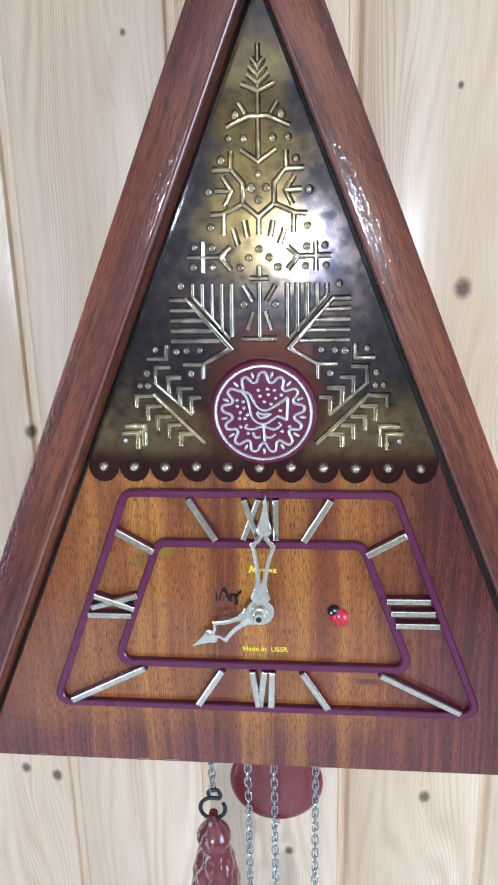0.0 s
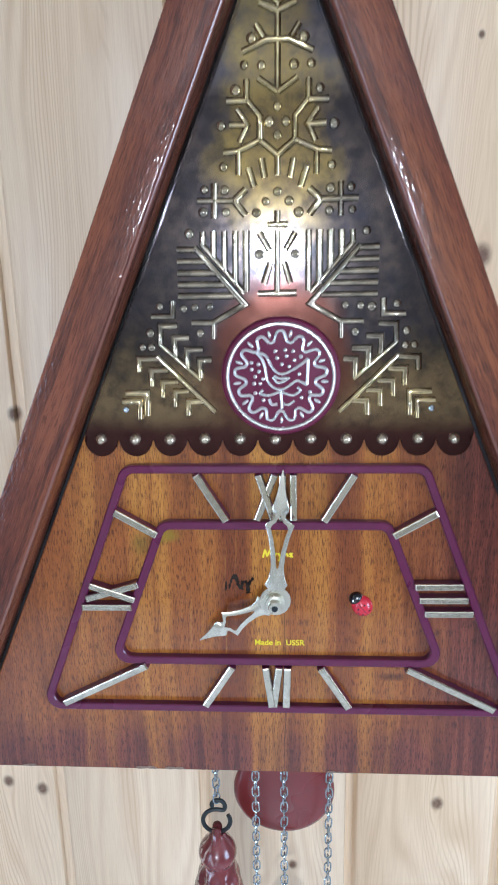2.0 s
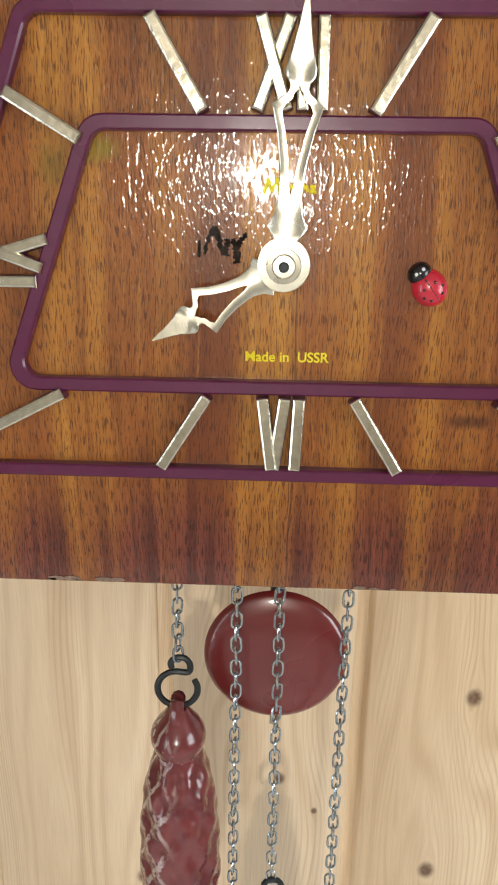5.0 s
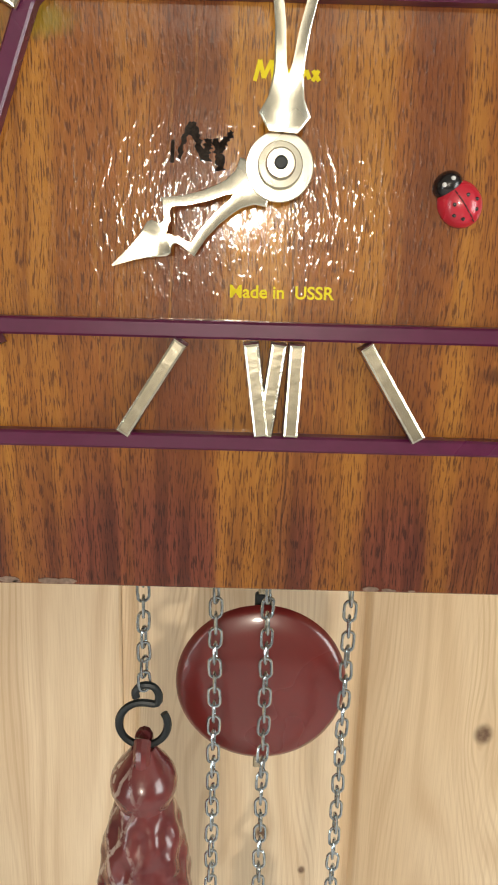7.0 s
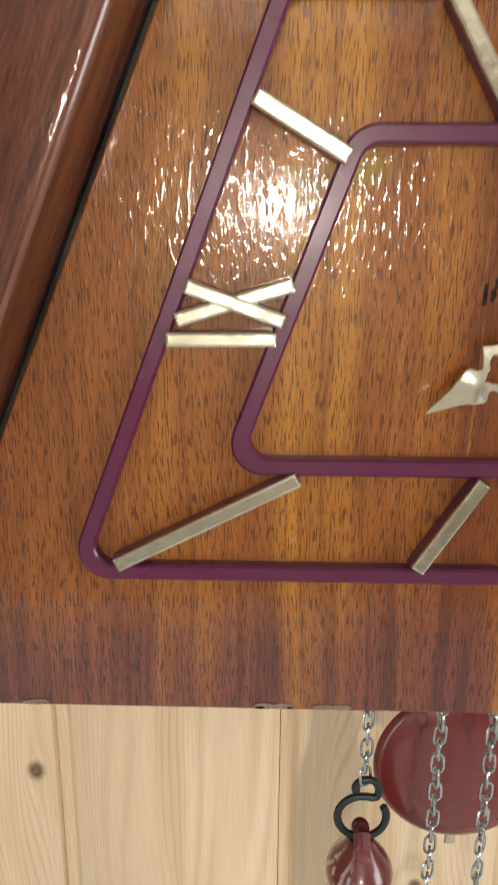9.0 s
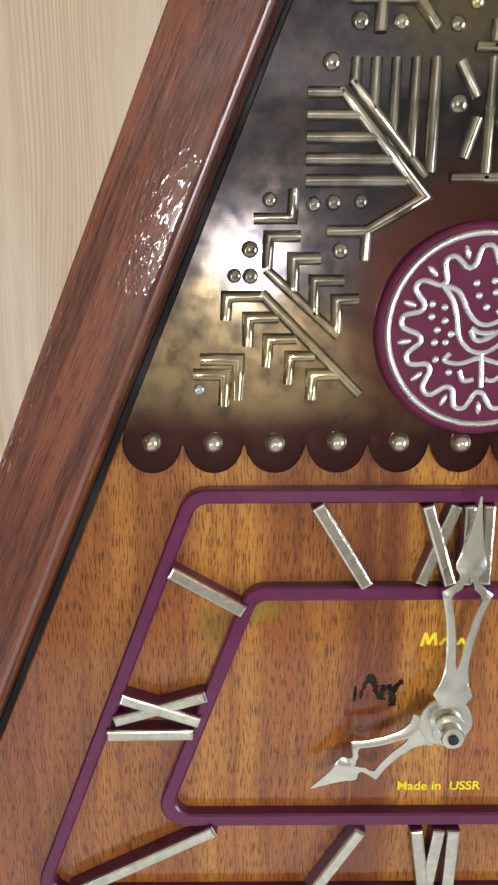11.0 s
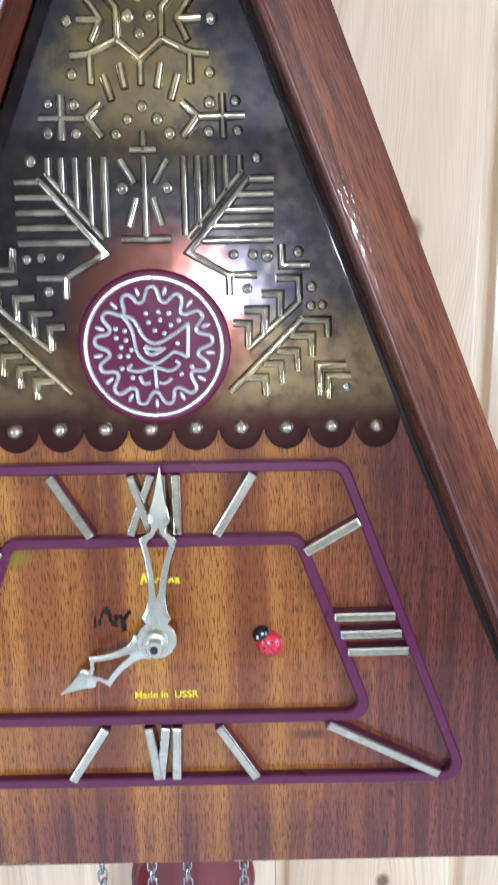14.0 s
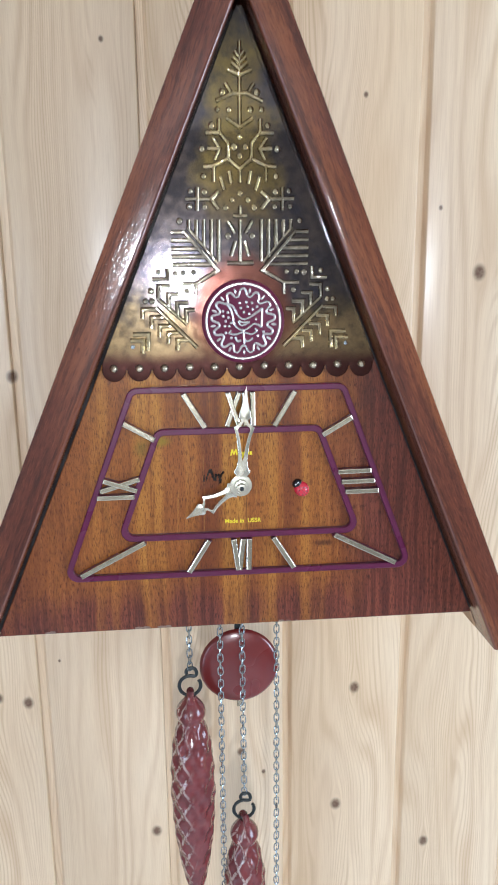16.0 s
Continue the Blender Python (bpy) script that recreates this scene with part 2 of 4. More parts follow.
def patina(name, rubbed=False):
    """Embossed brass, chemically darkened: golden in places, blue-black in others, reddish low down. rubbed: the raised parts, polished by wear."""
    m = Mat(name, Metallic=0.9, Roughness=0.3, Coat_Weight=0.3, Coat_Roughness=0.04)
    p = m.place()
    x, y, z = m.axes(p)
    soft = m.noise(p, 28.0, 4.0, 0.6)
    fine = m.noise(p, 160.0, 5.0, 0.65)
    wave = m.math("MULTIPLY", m.math("SUBTRACT", soft, 0.5), 0.075)
    # distance from the plate's middle line and from its lower edge
    mid = m.math("ADD", m.math("ABSOLUTE", m.math("SUBTRACT", x, 0.003)), wave)
    high = m.math("ADD", z, wave)
    gold_top = m.math("MULTIPLY", m.ramp(mid, 0.012, 0.030, 1.0, 0.0), m.math("MULTIPLY", m.ramp(high, 1.835, 1.885), m.ramp(high, 1.955, 1.985, 1.0, 0.15)))
    gold_low = m.ramp(high, 1.774, 1.812, 1.0, 0.0)
    gold = m.math("MAXIMUM", gold_top, m.math("MULTIPLY", gold_low, 0.85))
    gold = m.math("MULTIPLY", gold, m.ramp(fine, 0.25, 0.62, 0.35, 1.0))
    c = m.mix(m.ramp(fine, 0.35, 0.7), (0.024, 0.023, 0.030), (0.062, 0.051, 0.048))
    c = m.mix(m.ramp(m.noise(p, 60.0, 3.0), 0.50, 0.80, 0.0, 0.4), c, (0.038, 0.044, 0.080))
    rich = m.mix(m.ramp(soft, 0.35, 0.65), (0.175, 0.134, 0.042), (0.105, 0.076, 0.030))
    rich = m.mix(gold_low, rich, (0.300, 0.220, 0.110))
    c = m.mix(gold, c, rich)
    dx, dz = m.math("SUBTRACT", x, 0.004), m.math("SUBTRACT", z, 1.792)
    d = m.math("SQRT", m.math("ADD", m.math("MULTIPLY", dx, dx), m.math("MULTIPLY", dz, dz)))
    red = m.ramp(m.math("ADD", d, m.math("MULTIPLY", wave, 0.35)), 0.030, 0.044, 0.85, 0.0)
    rim = m.ramp(m.math("ADD", z, m.math("MULTIPLY", wave, 0.15)), 1.7560, 1.7690, 0.95, 0.0)
    c = m.mix(red, c, (0.105, 0.034, 0.022))
    c = m.mix(rim, c, (0.062, 0.017, 0.018))
    if rubbed:
        worn = m.ramp(m.noise(p, 120.0, 3.0), 0.35, 0.65, 0.45, 0.95)
        c = m.mix(worn, c, m.mix(gold, (0.46, 0.41, 0.31), (0.66, 0.54, 0.27)))
    m.base(c)
    m.put(m.b, "Roughness", m.ramp(fine, 0.3, 0.7, 0.07, 0.12))
    m.bump(m.math("ADD", m.math("MULTIPLY", soft, 1.0), m.math("MULTIPLY", fine, 0.12)), 0.045, 0.0018)
    return m.m


def cone_paint():
    """Maroon enamel on cast weights, rubbed down to pale metal on one side."""
    m = Mat("maroon_enamel", Roughness=0.25, Coat_Weight=0.6, Coat_Roughness=0.08)
    p = m.own()
    x, y, z = m.axes(p)
    n = m.noise(p, 300.0, 4.0, 0.6)
    # rubbed pale along the edges of the scales, which sit in two crossing spirals
    turn = m.math("MULTIPLY", m.math("ARCTAN2", y, x), 8.0)
    down = m.math("MULTIPLY", m.math("ADD", z, 0.026), -15.0 * math.pi / 0.188)
    lip = m.math("COSINE", m.math("ADD", m.math("ADD", turn, m.math("MULTIPLY", down, 1.0)), m.math("MULTIPLY", m.noise(p, 140.0, 3.0), 3.0)))
    cross = m.math("COSINE", m.math("SUBTRACT", turn, down))
    vein = m.math("SUBTRACT", 1.0, m.math("MAXIMUM", lip, m.math("MULTIPLY", cross, 0.93)))
    side = m.ramp(m.math("ADD", x, m.math("MULTIPLY", m.noise(p, 60.0, 2.0), 0.008)), -0.006, 0.006, 1.0, 0.0)
    f = m.math("MULTIPLY", m.math("MULTIPLY", m.ramp(vein, 0.04, 0.34, 1.0, 0.0), m.ramp(n, 0.38, 0.56, 0.0, 1.0)), side)
    c = m.mix(m.ramp(m.noise(p, 90.0, 3.0), 0.3, 0.7), (0.190, 0.036, 0.036), (0.125, 0.023, 0.026))
    c = m.mix(m.math("MULTIPLY", f, 0.75), c, (0.62, 0.52, 0.47))
    m.base(c)
    m.bump(n, 0.12, 0.0005)
    return m.m


PINE = pine()
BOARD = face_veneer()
ROOF_L = veneer("red_mahogany", (0.195, 0.060, 0.026), (0.108, 0.028, 0.015), (0.034, 0.009, 0.007), 23.0)
ROOF_R = veneer("red_mahogany", (0.225, 0.072, 0.026), (0.128, 0.035, 0.017), (0.040, 0.011, 0.008), -23.0)
RAW = plain("raw_plywood", (0.56, 0.38, 0.22), 0.7, vary=0.2, scale=120.0)
# flat black for hidden backings and for the shade in the roof grooves
BLACK = plain("black_backing_and_shade", (0.012, 0.010, 0.010), 0.6)
PURPLE = plain("purple_plastic", (0.112, 0.012, 0.055), 0.32, coat=0.5, vary=0.14, scale=200.0, bump=0.06, gloss=0.35)
GILT = plain("gilt_foil", (0.80, 0.77, 0.62), 0.17, 0.95, vary=0.22, scale=380.0, bump=0.22)
STEEL = plain("brushed_pale_brass", (0.80, 0.79, 0.66), 0.24, 0.9, vary=0.12, scale=260.0, bump=0.12)
PATINA = patina("patinated_brass")
RIDGE = patina("rubbed_brass_ridge", True)
MAROON = plain("maroon_plastic", (0.120, 0.012, 0.042), 0.45, vary=0.1, gloss=0.2)
SILVER = plain("silvered_relief", (0.80, 0.80, 0.76), 0.28, 0.85, vary=0.12, scale=500.0, bump=0.15)
ZINC = plain("zinc_plated_steel", (0.54, 0.62, 0.66), 0.20, 0.95, vary=0.15, scale=700.0)
BRASS = plain("dull_brass", (0.68, 0.60, 0.44), 0.22, 0.9)
IRON = plain("blackened_steel", (0.022, 0.028, 0.030), 0.42, 0.3)
ENAMEL = cone_paint()
# lighter lacquer colour that paints the highlight along the roof boards' inner edge
ARRIS = plain("highlight_arris", (0.20, 0.085, 0.060), 0.25, coat=0.8, gloss=0.5, vary=0.2, scale=60.0)
DISC = plain("maroon_lacquer", (0.165, 0.018, 0.017), 0.30, coat=0.8, vary=0.08, scale=90.0, bump=0.03)
RED = plain("red_gloss_paint", (0.62, 0.020, 0.045), 0.25, coat=0.6, vary=0.06)
INK = plain("black_gloss_paint", (0.008, 0.008, 0.010), 0.25, coat=0.5)
WHITE = plain("white_paint", (0.80, 0.80, 0.78), 0.5, vary=0.05)
YELLOW = plain("yellow_print", (0.86, 0.70, 0.006), 0.6, vary=0.1)
MARKER = plain("black_marker_ink", (0.034, 0.022, 0.014), 0.7, vary=0.6, scale=1400.0, gloss=0.2)
PLASTER = plain("cream_wall_paint", (0.28, 0.25, 0.21), 0.8, vary=0.1, scale=40.0)
CEILING = plain("grey_ceiling_paint", (0.42, 0.40, 0.37), 0.85, vary=0.06, scale=40.0)
FLOOR = plain("pale_grey_floor_paint", (0.58, 0.58, 0.60), 0.40, vary=0.12, scale=12.0)


# ---------------------------------------------------------------- helpers for meshes
def part(name, bm, material, parent=None, label="", smooth=True, at=None, sharp=32):
    """Links a bmesh as one mesh object, under a thing or under a part."""
    mesh = bpy.data.meshes.new(name)
    bmesh.ops.recalc_face_normals(bm, faces=bm.faces[:])
    for f in bm.faces:
        f.smooth = smooth
    bm.to_mesh(mesh)
    bm.free()
    mesh.materials.append(material)
    if smooth:
        mesh.set_sharp_from_angle(angle=radians(sharp))
    ob = new(name, mesh)
    if parent is not None:
        ob.parent = parent
    if at is not None:
        ob.matrix_basis = at
    if label:
        tagged(ob, label)
    return ob


def shared(name, ob, parent, m, label=""):
    """Another object on ob's mesh."""
    twin = new(name, ob.data)
    twin.parent = parent
    twin.matrix_basis = m
    if label:
        tagged(twin, label)
    return twin


def thing(name, at, label, category, group="", kind=""):
    ob = new(name)
    ob.matrix_basis = at
    ob.empty_display_size = 0.02
    return tagged(ob, label, category, group, kind)


def cube(bm, x0, x1, y0, y1, z0, z1, bevel=0.0, seg=1):
    made = bmesh.ops.create_cube(bm, size=1.0, matrix=Matrix.LocRotScale(
        ((x0 + x1) / 2, (y0 + y1) / 2, (z0 + z1) / 2), None, (x1 - x0, y1 - y0, z1 - z0)))["verts"]
    if bevel:
        edges = {e for v in made for e in v.link_edges}
        bmesh.ops.bevel(bm, geom=list(edges), offset=bevel, segments=seg, affect="EDGES", profile=0.5)
    return bm


def slab(bm, outline, y0, y1, bevel=0.0, seg=1, holes=()):
    """A plate with an outline in x and z, from y0 (front) to y1 (back), its front edge bevelled. holes: outlines with as many corners
    as the outline, of which the first is joined to it as a ring."""
    n = len(outline)
    if holes:
        inner = holes[0]
        rings = [[bm.verts.new((x, y, z)) for x, z in o] for o, y in
                 ((outline, y1), (outline, y0 + bevel), (grown(outline, -bevel), y0), (grown(inner, bevel), y0), (inner, y0 + bevel), (inner, y1))]
        rings.append(rings[0])
        for a, b in zip(rings, rings[1:]):
            for k in range(n):
                bm.faces.new((a[k], a[(k + 1) % n], b[(k + 1) % n], b[k]))
        return bm
    layers = [(outline, y1), (outline, y0 + bevel)]
    for s in range(1, seg + 1):
        a = s / seg * math.pi / 2
        layers.append((grown(outline, -bevel * (1 - math.cos(a))), y0 + bevel * (1 - math.sin(a))))
    if not bevel:
        layers = [(outline, y1), (outline, y0)]
    rings = [[bm.verts.new((x, y, z)) for x, z in o] for o, y in layers]
    for a, b in zip(rings, rings[1:]):
        for k in range(n):
            bm.faces.new((a[k], a[(k + 1) % n], b[(k + 1) % n], b[k]))
    bm.faces.new(rings[-1])
    bm.faces.new(rings[0][::-1])
    return bm


def grown(outline, d):
    """The outline moved outwards by d (inwards: minus)."""
    n, out = len(outline), []
    area = sum(outline[k][0] * outline[(k + 1) % n][1] - outline[(k + 1) % n][0] * outline[k][1] for k in range(n))
    sign = 1 if area > 0 else -1
    for k in range(n):
        p, q, r = Vector(outline[k - 1]), Vector(outline[k]), Vector(outline[(k + 1) % n])
        a, b = (q - p), (r - q)
        if a.length < 1e-9 or b.length < 1e-9:
            out.append(tuple(q))
            continue
        a.normalize(), b.normalize()
        na, nb = Vector((a.y, -a.x)) * sign, Vector((b.y, -b.x)) * sign
        m = na + nb
        m = m / max(0.35, m.dot(na)) if m.length > 1e-6 else na
        out.append((q.x + m.x * d, q.y + m.y * d))
    return out


def rounded(corners, radius, steps=6):
    """An outline with its corners rounded."""
    out, n = [], len(corners)
    for k in range(n):
        p, q, r = Vector(corners[k - 1]), Vector(corners[k]), Vector(corners[(k + 1) % n])
        a, b = (p - q).normalized(), (r - q).normalized()
        half = a.angle(b) / 2
        cut = radius / math.tan(half)
        centre = q + (a + b).normalized() * (radius / math.sin(half))
        s, e = q + a * cut - centre, q + b * cut - centre
        a0, a1 = math.atan2(s.y, s.x), math.atan2(e.y, e.x)
        turn = (a1 - a0 + math.pi) % (2 * math.pi) - math.pi
        for i in range(steps + 1):
            t = a0 + turn * i / steps
            out.append((centre.x + radius * math.cos(t), centre.y + radius * math.sin(t)))
    return out


def lathe(bm, profile, segments=32, axis="z", centre=(0, 0, 0)):
    """Turns a profile of (radius, along) round an axis."""
    rings = []
    for r, h in profile:
        ring = []
        for k in range(segments):
            a = 2 * math.pi * k / segments
            u, v = r * math.cos(a), r * math.sin(a)
            p = (u, v, h) if axis == "z" else (u, h, v)
            ring.append(bm.verts.new(Vector(p) + Vector(centre)))
        rings.append(ring)
    for a, b in zip(rings, rings[1:]):
        for k in range(segments):
            bm.faces.new((a[k], a[(k + 1) % segments], b[(k + 1) % segments], b[k]))
    bm.faces.new(rings[0])
    bm.faces.new(rings[-1])
    return bm


def tube(bm, points, r, sides=8, closed=False, flat=1.0):
    """A round bar along points in space. flat: thickness across the bar's plane of y."""
    pts, rings, n = [Vector(p) for p in points], [], len(points)
    side = Vector((0, 1, 0))
    for k, p in enumerate(pts):
        a = pts[k - 1] if (k or closed) else p
        b = pts[(k + 1) % n] if (k < n - 1 or closed) else p
        d = (b - a).normalized()
        u = side - d * side.dot(d)
        u = u.normalized() if u.length > 1e-3 else Vector((1, 0, 0))
        w = d.cross(u)
        rings.append([bm.verts.new(p + (u * math.cos(t) * flat + w * math.sin(t)) * r) for t in (2 * math.pi * i / sides for i in range(sides))])
    pairs = list(zip(rings, rings[1:])) + ([(rings[-1], rings[0])] if closed else [])
    for a, b in pairs:
        for k in range(sides):
            bm.faces.new((a[k], a[(k + 1) % sides], b[(k + 1) % sides], b[k]))
    if not closed:
        bm.faces.new(rings[0])
        bm.faces.new(rings[-1][::-1])
    return bm


def spline(points, steps=6):
    """A smooth line (Catmull-Rom) through points."""
    pts = [Vector(p) for p in points]
    pts = [2 * pts[0] - pts[1], *pts, 2 * pts[-1] - pts[-2]]
    out = []
    for a, b, c, d in zip(pts, pts[1:], pts[2:], pts[3:]):
        for i in range(steps):
            t = i / steps
            out.append(0.5 * (2 * b + (c - a) * t + (2 * a - 5 * b + 4 * c - d) * t * t + (3 * b - a - 3 * c + d) * t ** 3))
    return [*out, pts[-2]]


def bar_outline(a, b, w):
    a, b = Vector(a), Vector(b)
    d = (b - a).normalized() * 1.0
    s = Vector((-d.y, d.x)) * w / 2
    return [tuple(p) for p in (a + s, a - s, b - s, b + s)]


def ridge(bm, line, w, h, y):
    """A raised rounded ridge of width w and height h on the plane at y, along a line in x and z."""
    pts = [Vector(p) for p in line]
    n = len(pts)
    d0, d1 = (pts[1] - pts[0]).normalized(), (pts[-1] - pts[-2]).normalized()
    pts[0], pts[-1] = pts[0] - d0 * w * 0.15, pts[-1] + d1 * w * 0.15
    rings = []
    for k, p in enumerate(pts):
        a = (p - pts[k - 1]).normalized() if k else d0
        b = (pts[k + 1] - p).normalized() if k < n - 1 else d1
        m = (a + b)
        m = m.normalized() if m.length > 1e-6 else a
        s = Vector((-m.y, m.x)) / max(0.5, m.dot(a))
        rings.append([bm.verts.new((p.x + s.x * w * f, y - h * g, p.y + s.y * w * f)) for f, g in ((-.5, -.25), (-.44, .30), (-.30, .72), (-.11, .97), (.11, .97), (.30, .72), (.44, .30), (.5, -.25))])
    for a, b in zip(rings, rings[1:]):
        for k in range(7):
            bm.faces.new((a[k], a[k + 1], b[k + 1], b[k]))
    bm.faces.new(rings[0])
    bm.faces.new(rings[-1][::-1])
    return bm


def dome(bm, x, z, r, h, y, segments=12, rings=4):
    """A rounded boss on the plane at y."""
    prof = [(r, y + 0.0003)] + [(r * math.cos(t), y - h * math.sin(t)) for t in (math.pi / 2 * i / rings for i in range(rings))] + [(r * 0.08, y - h)]
    return lathe(bm, prof, segments, "y", (x, 0, z))


# ---------------------------------------------------------------- the room
def room():
    x0, x1, y0, y1, top = -2.0, 2.0, -3.0, WALL_Y + 0.016, 2.45
    for name, box, mat, label in (
            ("floor", (x0, x1, y0, y1, -0.1, 0.0), FLOOR, "pale grey painted floor of the room"),
            ("ceiling", (x0, x1, y0, y1, top, top + 0.1), CEILING, "plain pale grey ceiling"),
            ("wall_south", (x0, x1, y0 - 0.1, y0, -0.1, top + 0.1), PLASTER, "plain cream wall facing the clock")):
        tagged(part(name, cube(bmesh.new(), *box), mat), label, "structure", kind="structure")
    # the west wall has a glazed door's opening, the east wall a window's
    bm = bmesh.new()
    for box in ((x0 - .1, x0, y0 - .1, -2.65, -.1, top + .1), (x0 - .1, x0, -1.75, y1, -.1, top + .1), (x0 - .1, x0, -2.65, -1.75, -.1, .02), (x0 - .1, x0, -2.65, -1.75, 2.05, top + .1)):
        cube(bm, *box)
    tagged(part("wall_west", bm, PLASTER), "plain cream side wall with a door opening", "structure", kind="structure")
    bm = bmesh.new()
    for box in ((x1, x1 + .1, y0 - .1, -1.75, -.1, top + .1), (x1, x1 + .1, -.65, y1, -.1, top + .1), (x1, x1 + .1, -1.75, -.65, -.1, .9), (x1, x1 + .1, -1.75, -.65, 2.2, top + .1)):
        cube(bm, *box)
    tagged(part("wall_east", bm, PLASTER), "plain cream side wall with a window", "structure", kind="structure")


room()

# ---------------------------------------------------------------- the boarded wall
PITCH, FIRST, GROOVE = 0.1240, 0.0585, 0.0045


def board_wall():
    wall = tagged(part("wall_north", cube(bmesh.new(), -2.0, 2.0, WALL_Y + 0.016, WALL_Y + 0.09, -0.1, 2.55), BLACK), "wall clad in upright varnished pine boards with knots", "wall", kind="structure")
    # a board: a rounded face between two rebated grooves, the tongue showing as a narrow step
    g, w, d = GROOVE, PITCH, 0.0045
    prof = [(0, 0.016), (0, d), (2 * g * 0.72, d), (2 * g * 0.86, d * 0.55), (2 * g, d * 0.15), (2 * g + 0.0015, 0), (w - 0.0026, 0), (w - 0.0012, d * 0.12), (w - 0.0004, d * 0.4), (w - 0.0002, 0.016)]
    bm = bmesh.new()
    rows = [[bm.verts.new((x, y, z)) for x, y in prof] for z in (0.0, 2.45)]
    n = len(prof)
    for k in range(n):
        bm.faces.new((rows[0][k], rows[0][(k + 1) % n], rows[1][(k + 1) % n], rows[1][k]))
    bm.faces.new(rows[0])
    bm.faces.new(rows[1])
    first = None
    for k in range(-16, 16):
        m = pose(FIRST - GROOVE + k * PITCH, WALL_Y, 0)
        if FIRST + k * PITCH < -1.99 or FIRST + (k + 1) * PITCH > 2.0:
            continue
        if first is None:
            first = part("board", bm, PINE, wall, at=m)
        else:
            shared("board", first, wall, m)


board_wall()

# ---------------------------------------------------------------- the clock
BASE_Z, SLOPE = 1.5525, 0.4235       # lower edge of the face; half width per height
APEX_IN, APEX_OUT = 1.9958, 2.0530   # where the roof's inner and outer edges meet
ROOF_FRONT = -0.024


def lean(z):
    """The gable stands slightly askew of the dial."""
    return 0.010 * (z - 1.57)


def gable(z, grow=0.0):
    return SLOPE * (APEX_IN - z) + grow


clock = thing("cuckoo_clock", pose(0, 0, 0), "triangular dark mahogany cuckoo clock with embossed brass gable on pine wall", "clock")


def face_board():
    g = -0.0026
    z1 = 1.775
    outline = [(-gable(BASE_Z, g) + lean(BASE_Z), BASE_Z), (gable(BASE_Z, g) + lean(BASE_Z), BASE_Z), (gable(z1, g) + lean(z1), z1), (-gable(z1, g) + lean(z1), z1)]
    bm = slab(bmesh.new(), outline, 0.0, 0.010, 0.0005)
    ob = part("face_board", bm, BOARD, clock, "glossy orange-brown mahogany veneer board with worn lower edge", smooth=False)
    # chips along the lower edge, bare wood
    rnd = random.Random(4)
    bm = bmesh.new()
    for x0, x1, n in ((-0.086, -0.056, 9), (0.030, 0.046, 4), (-0.150, -0.142, 2)):
        for _ in range(n):
            x, r = rnd.uniform(x0, x1), rnd.uniform(0.0006, 0.0019)
            o = [(x + r * 1.8 * math.cos(t), BASE_Z + 0.0004 + r * 0.55 * (1 + math.sin(t))) for t in (2 * math.pi * k / 7 for k in range(7))]
            slab(bm, o, -0.0002 - 0.00004 * rnd.randrange(6), 0.0008)
    part("chipped_edge", bm, plain("chipped_veneer", (0.30, 0.20, 0.15), 0.8, vary=0.4, scale=900.0), ob, "pale chips in the veneer", smooth=False)
    tagged(bpy.data.objects["chipped_edge"], kind="stuff")
    # a second board behind the plate, black
    z0, z1 = 1.7755, 1.982
    outline = [(-gable(z0, -0.0038) + lean(z0), z0), (gable(z0, -0.0038) + lean(z0), z0), (lean(z1) + 0.002, z1), (lean(z1) - 0.002, z1)]
    part("gable_backing", slab(bmesh.new(), outline, 0.0035, 0.0100), BLACK, clock)
    # black strips set in the grooves along the roof boards stand for the shade there
    for s in (-1, 1):
        z0, z1 = BASE_Z + 0.001, 1.9880
        o = [(s * gable(z, g) + lean(z), z) for z, g in ((z0, -0.0036), (z0, -0.0001), (z1, -0.0001), (z1, -0.0036))]
        part("groove", slab(bmesh.new(), o, 0.0060, 0.0100), BLACK, clock, "black strip standing for the shade in the gap beside the roof board")


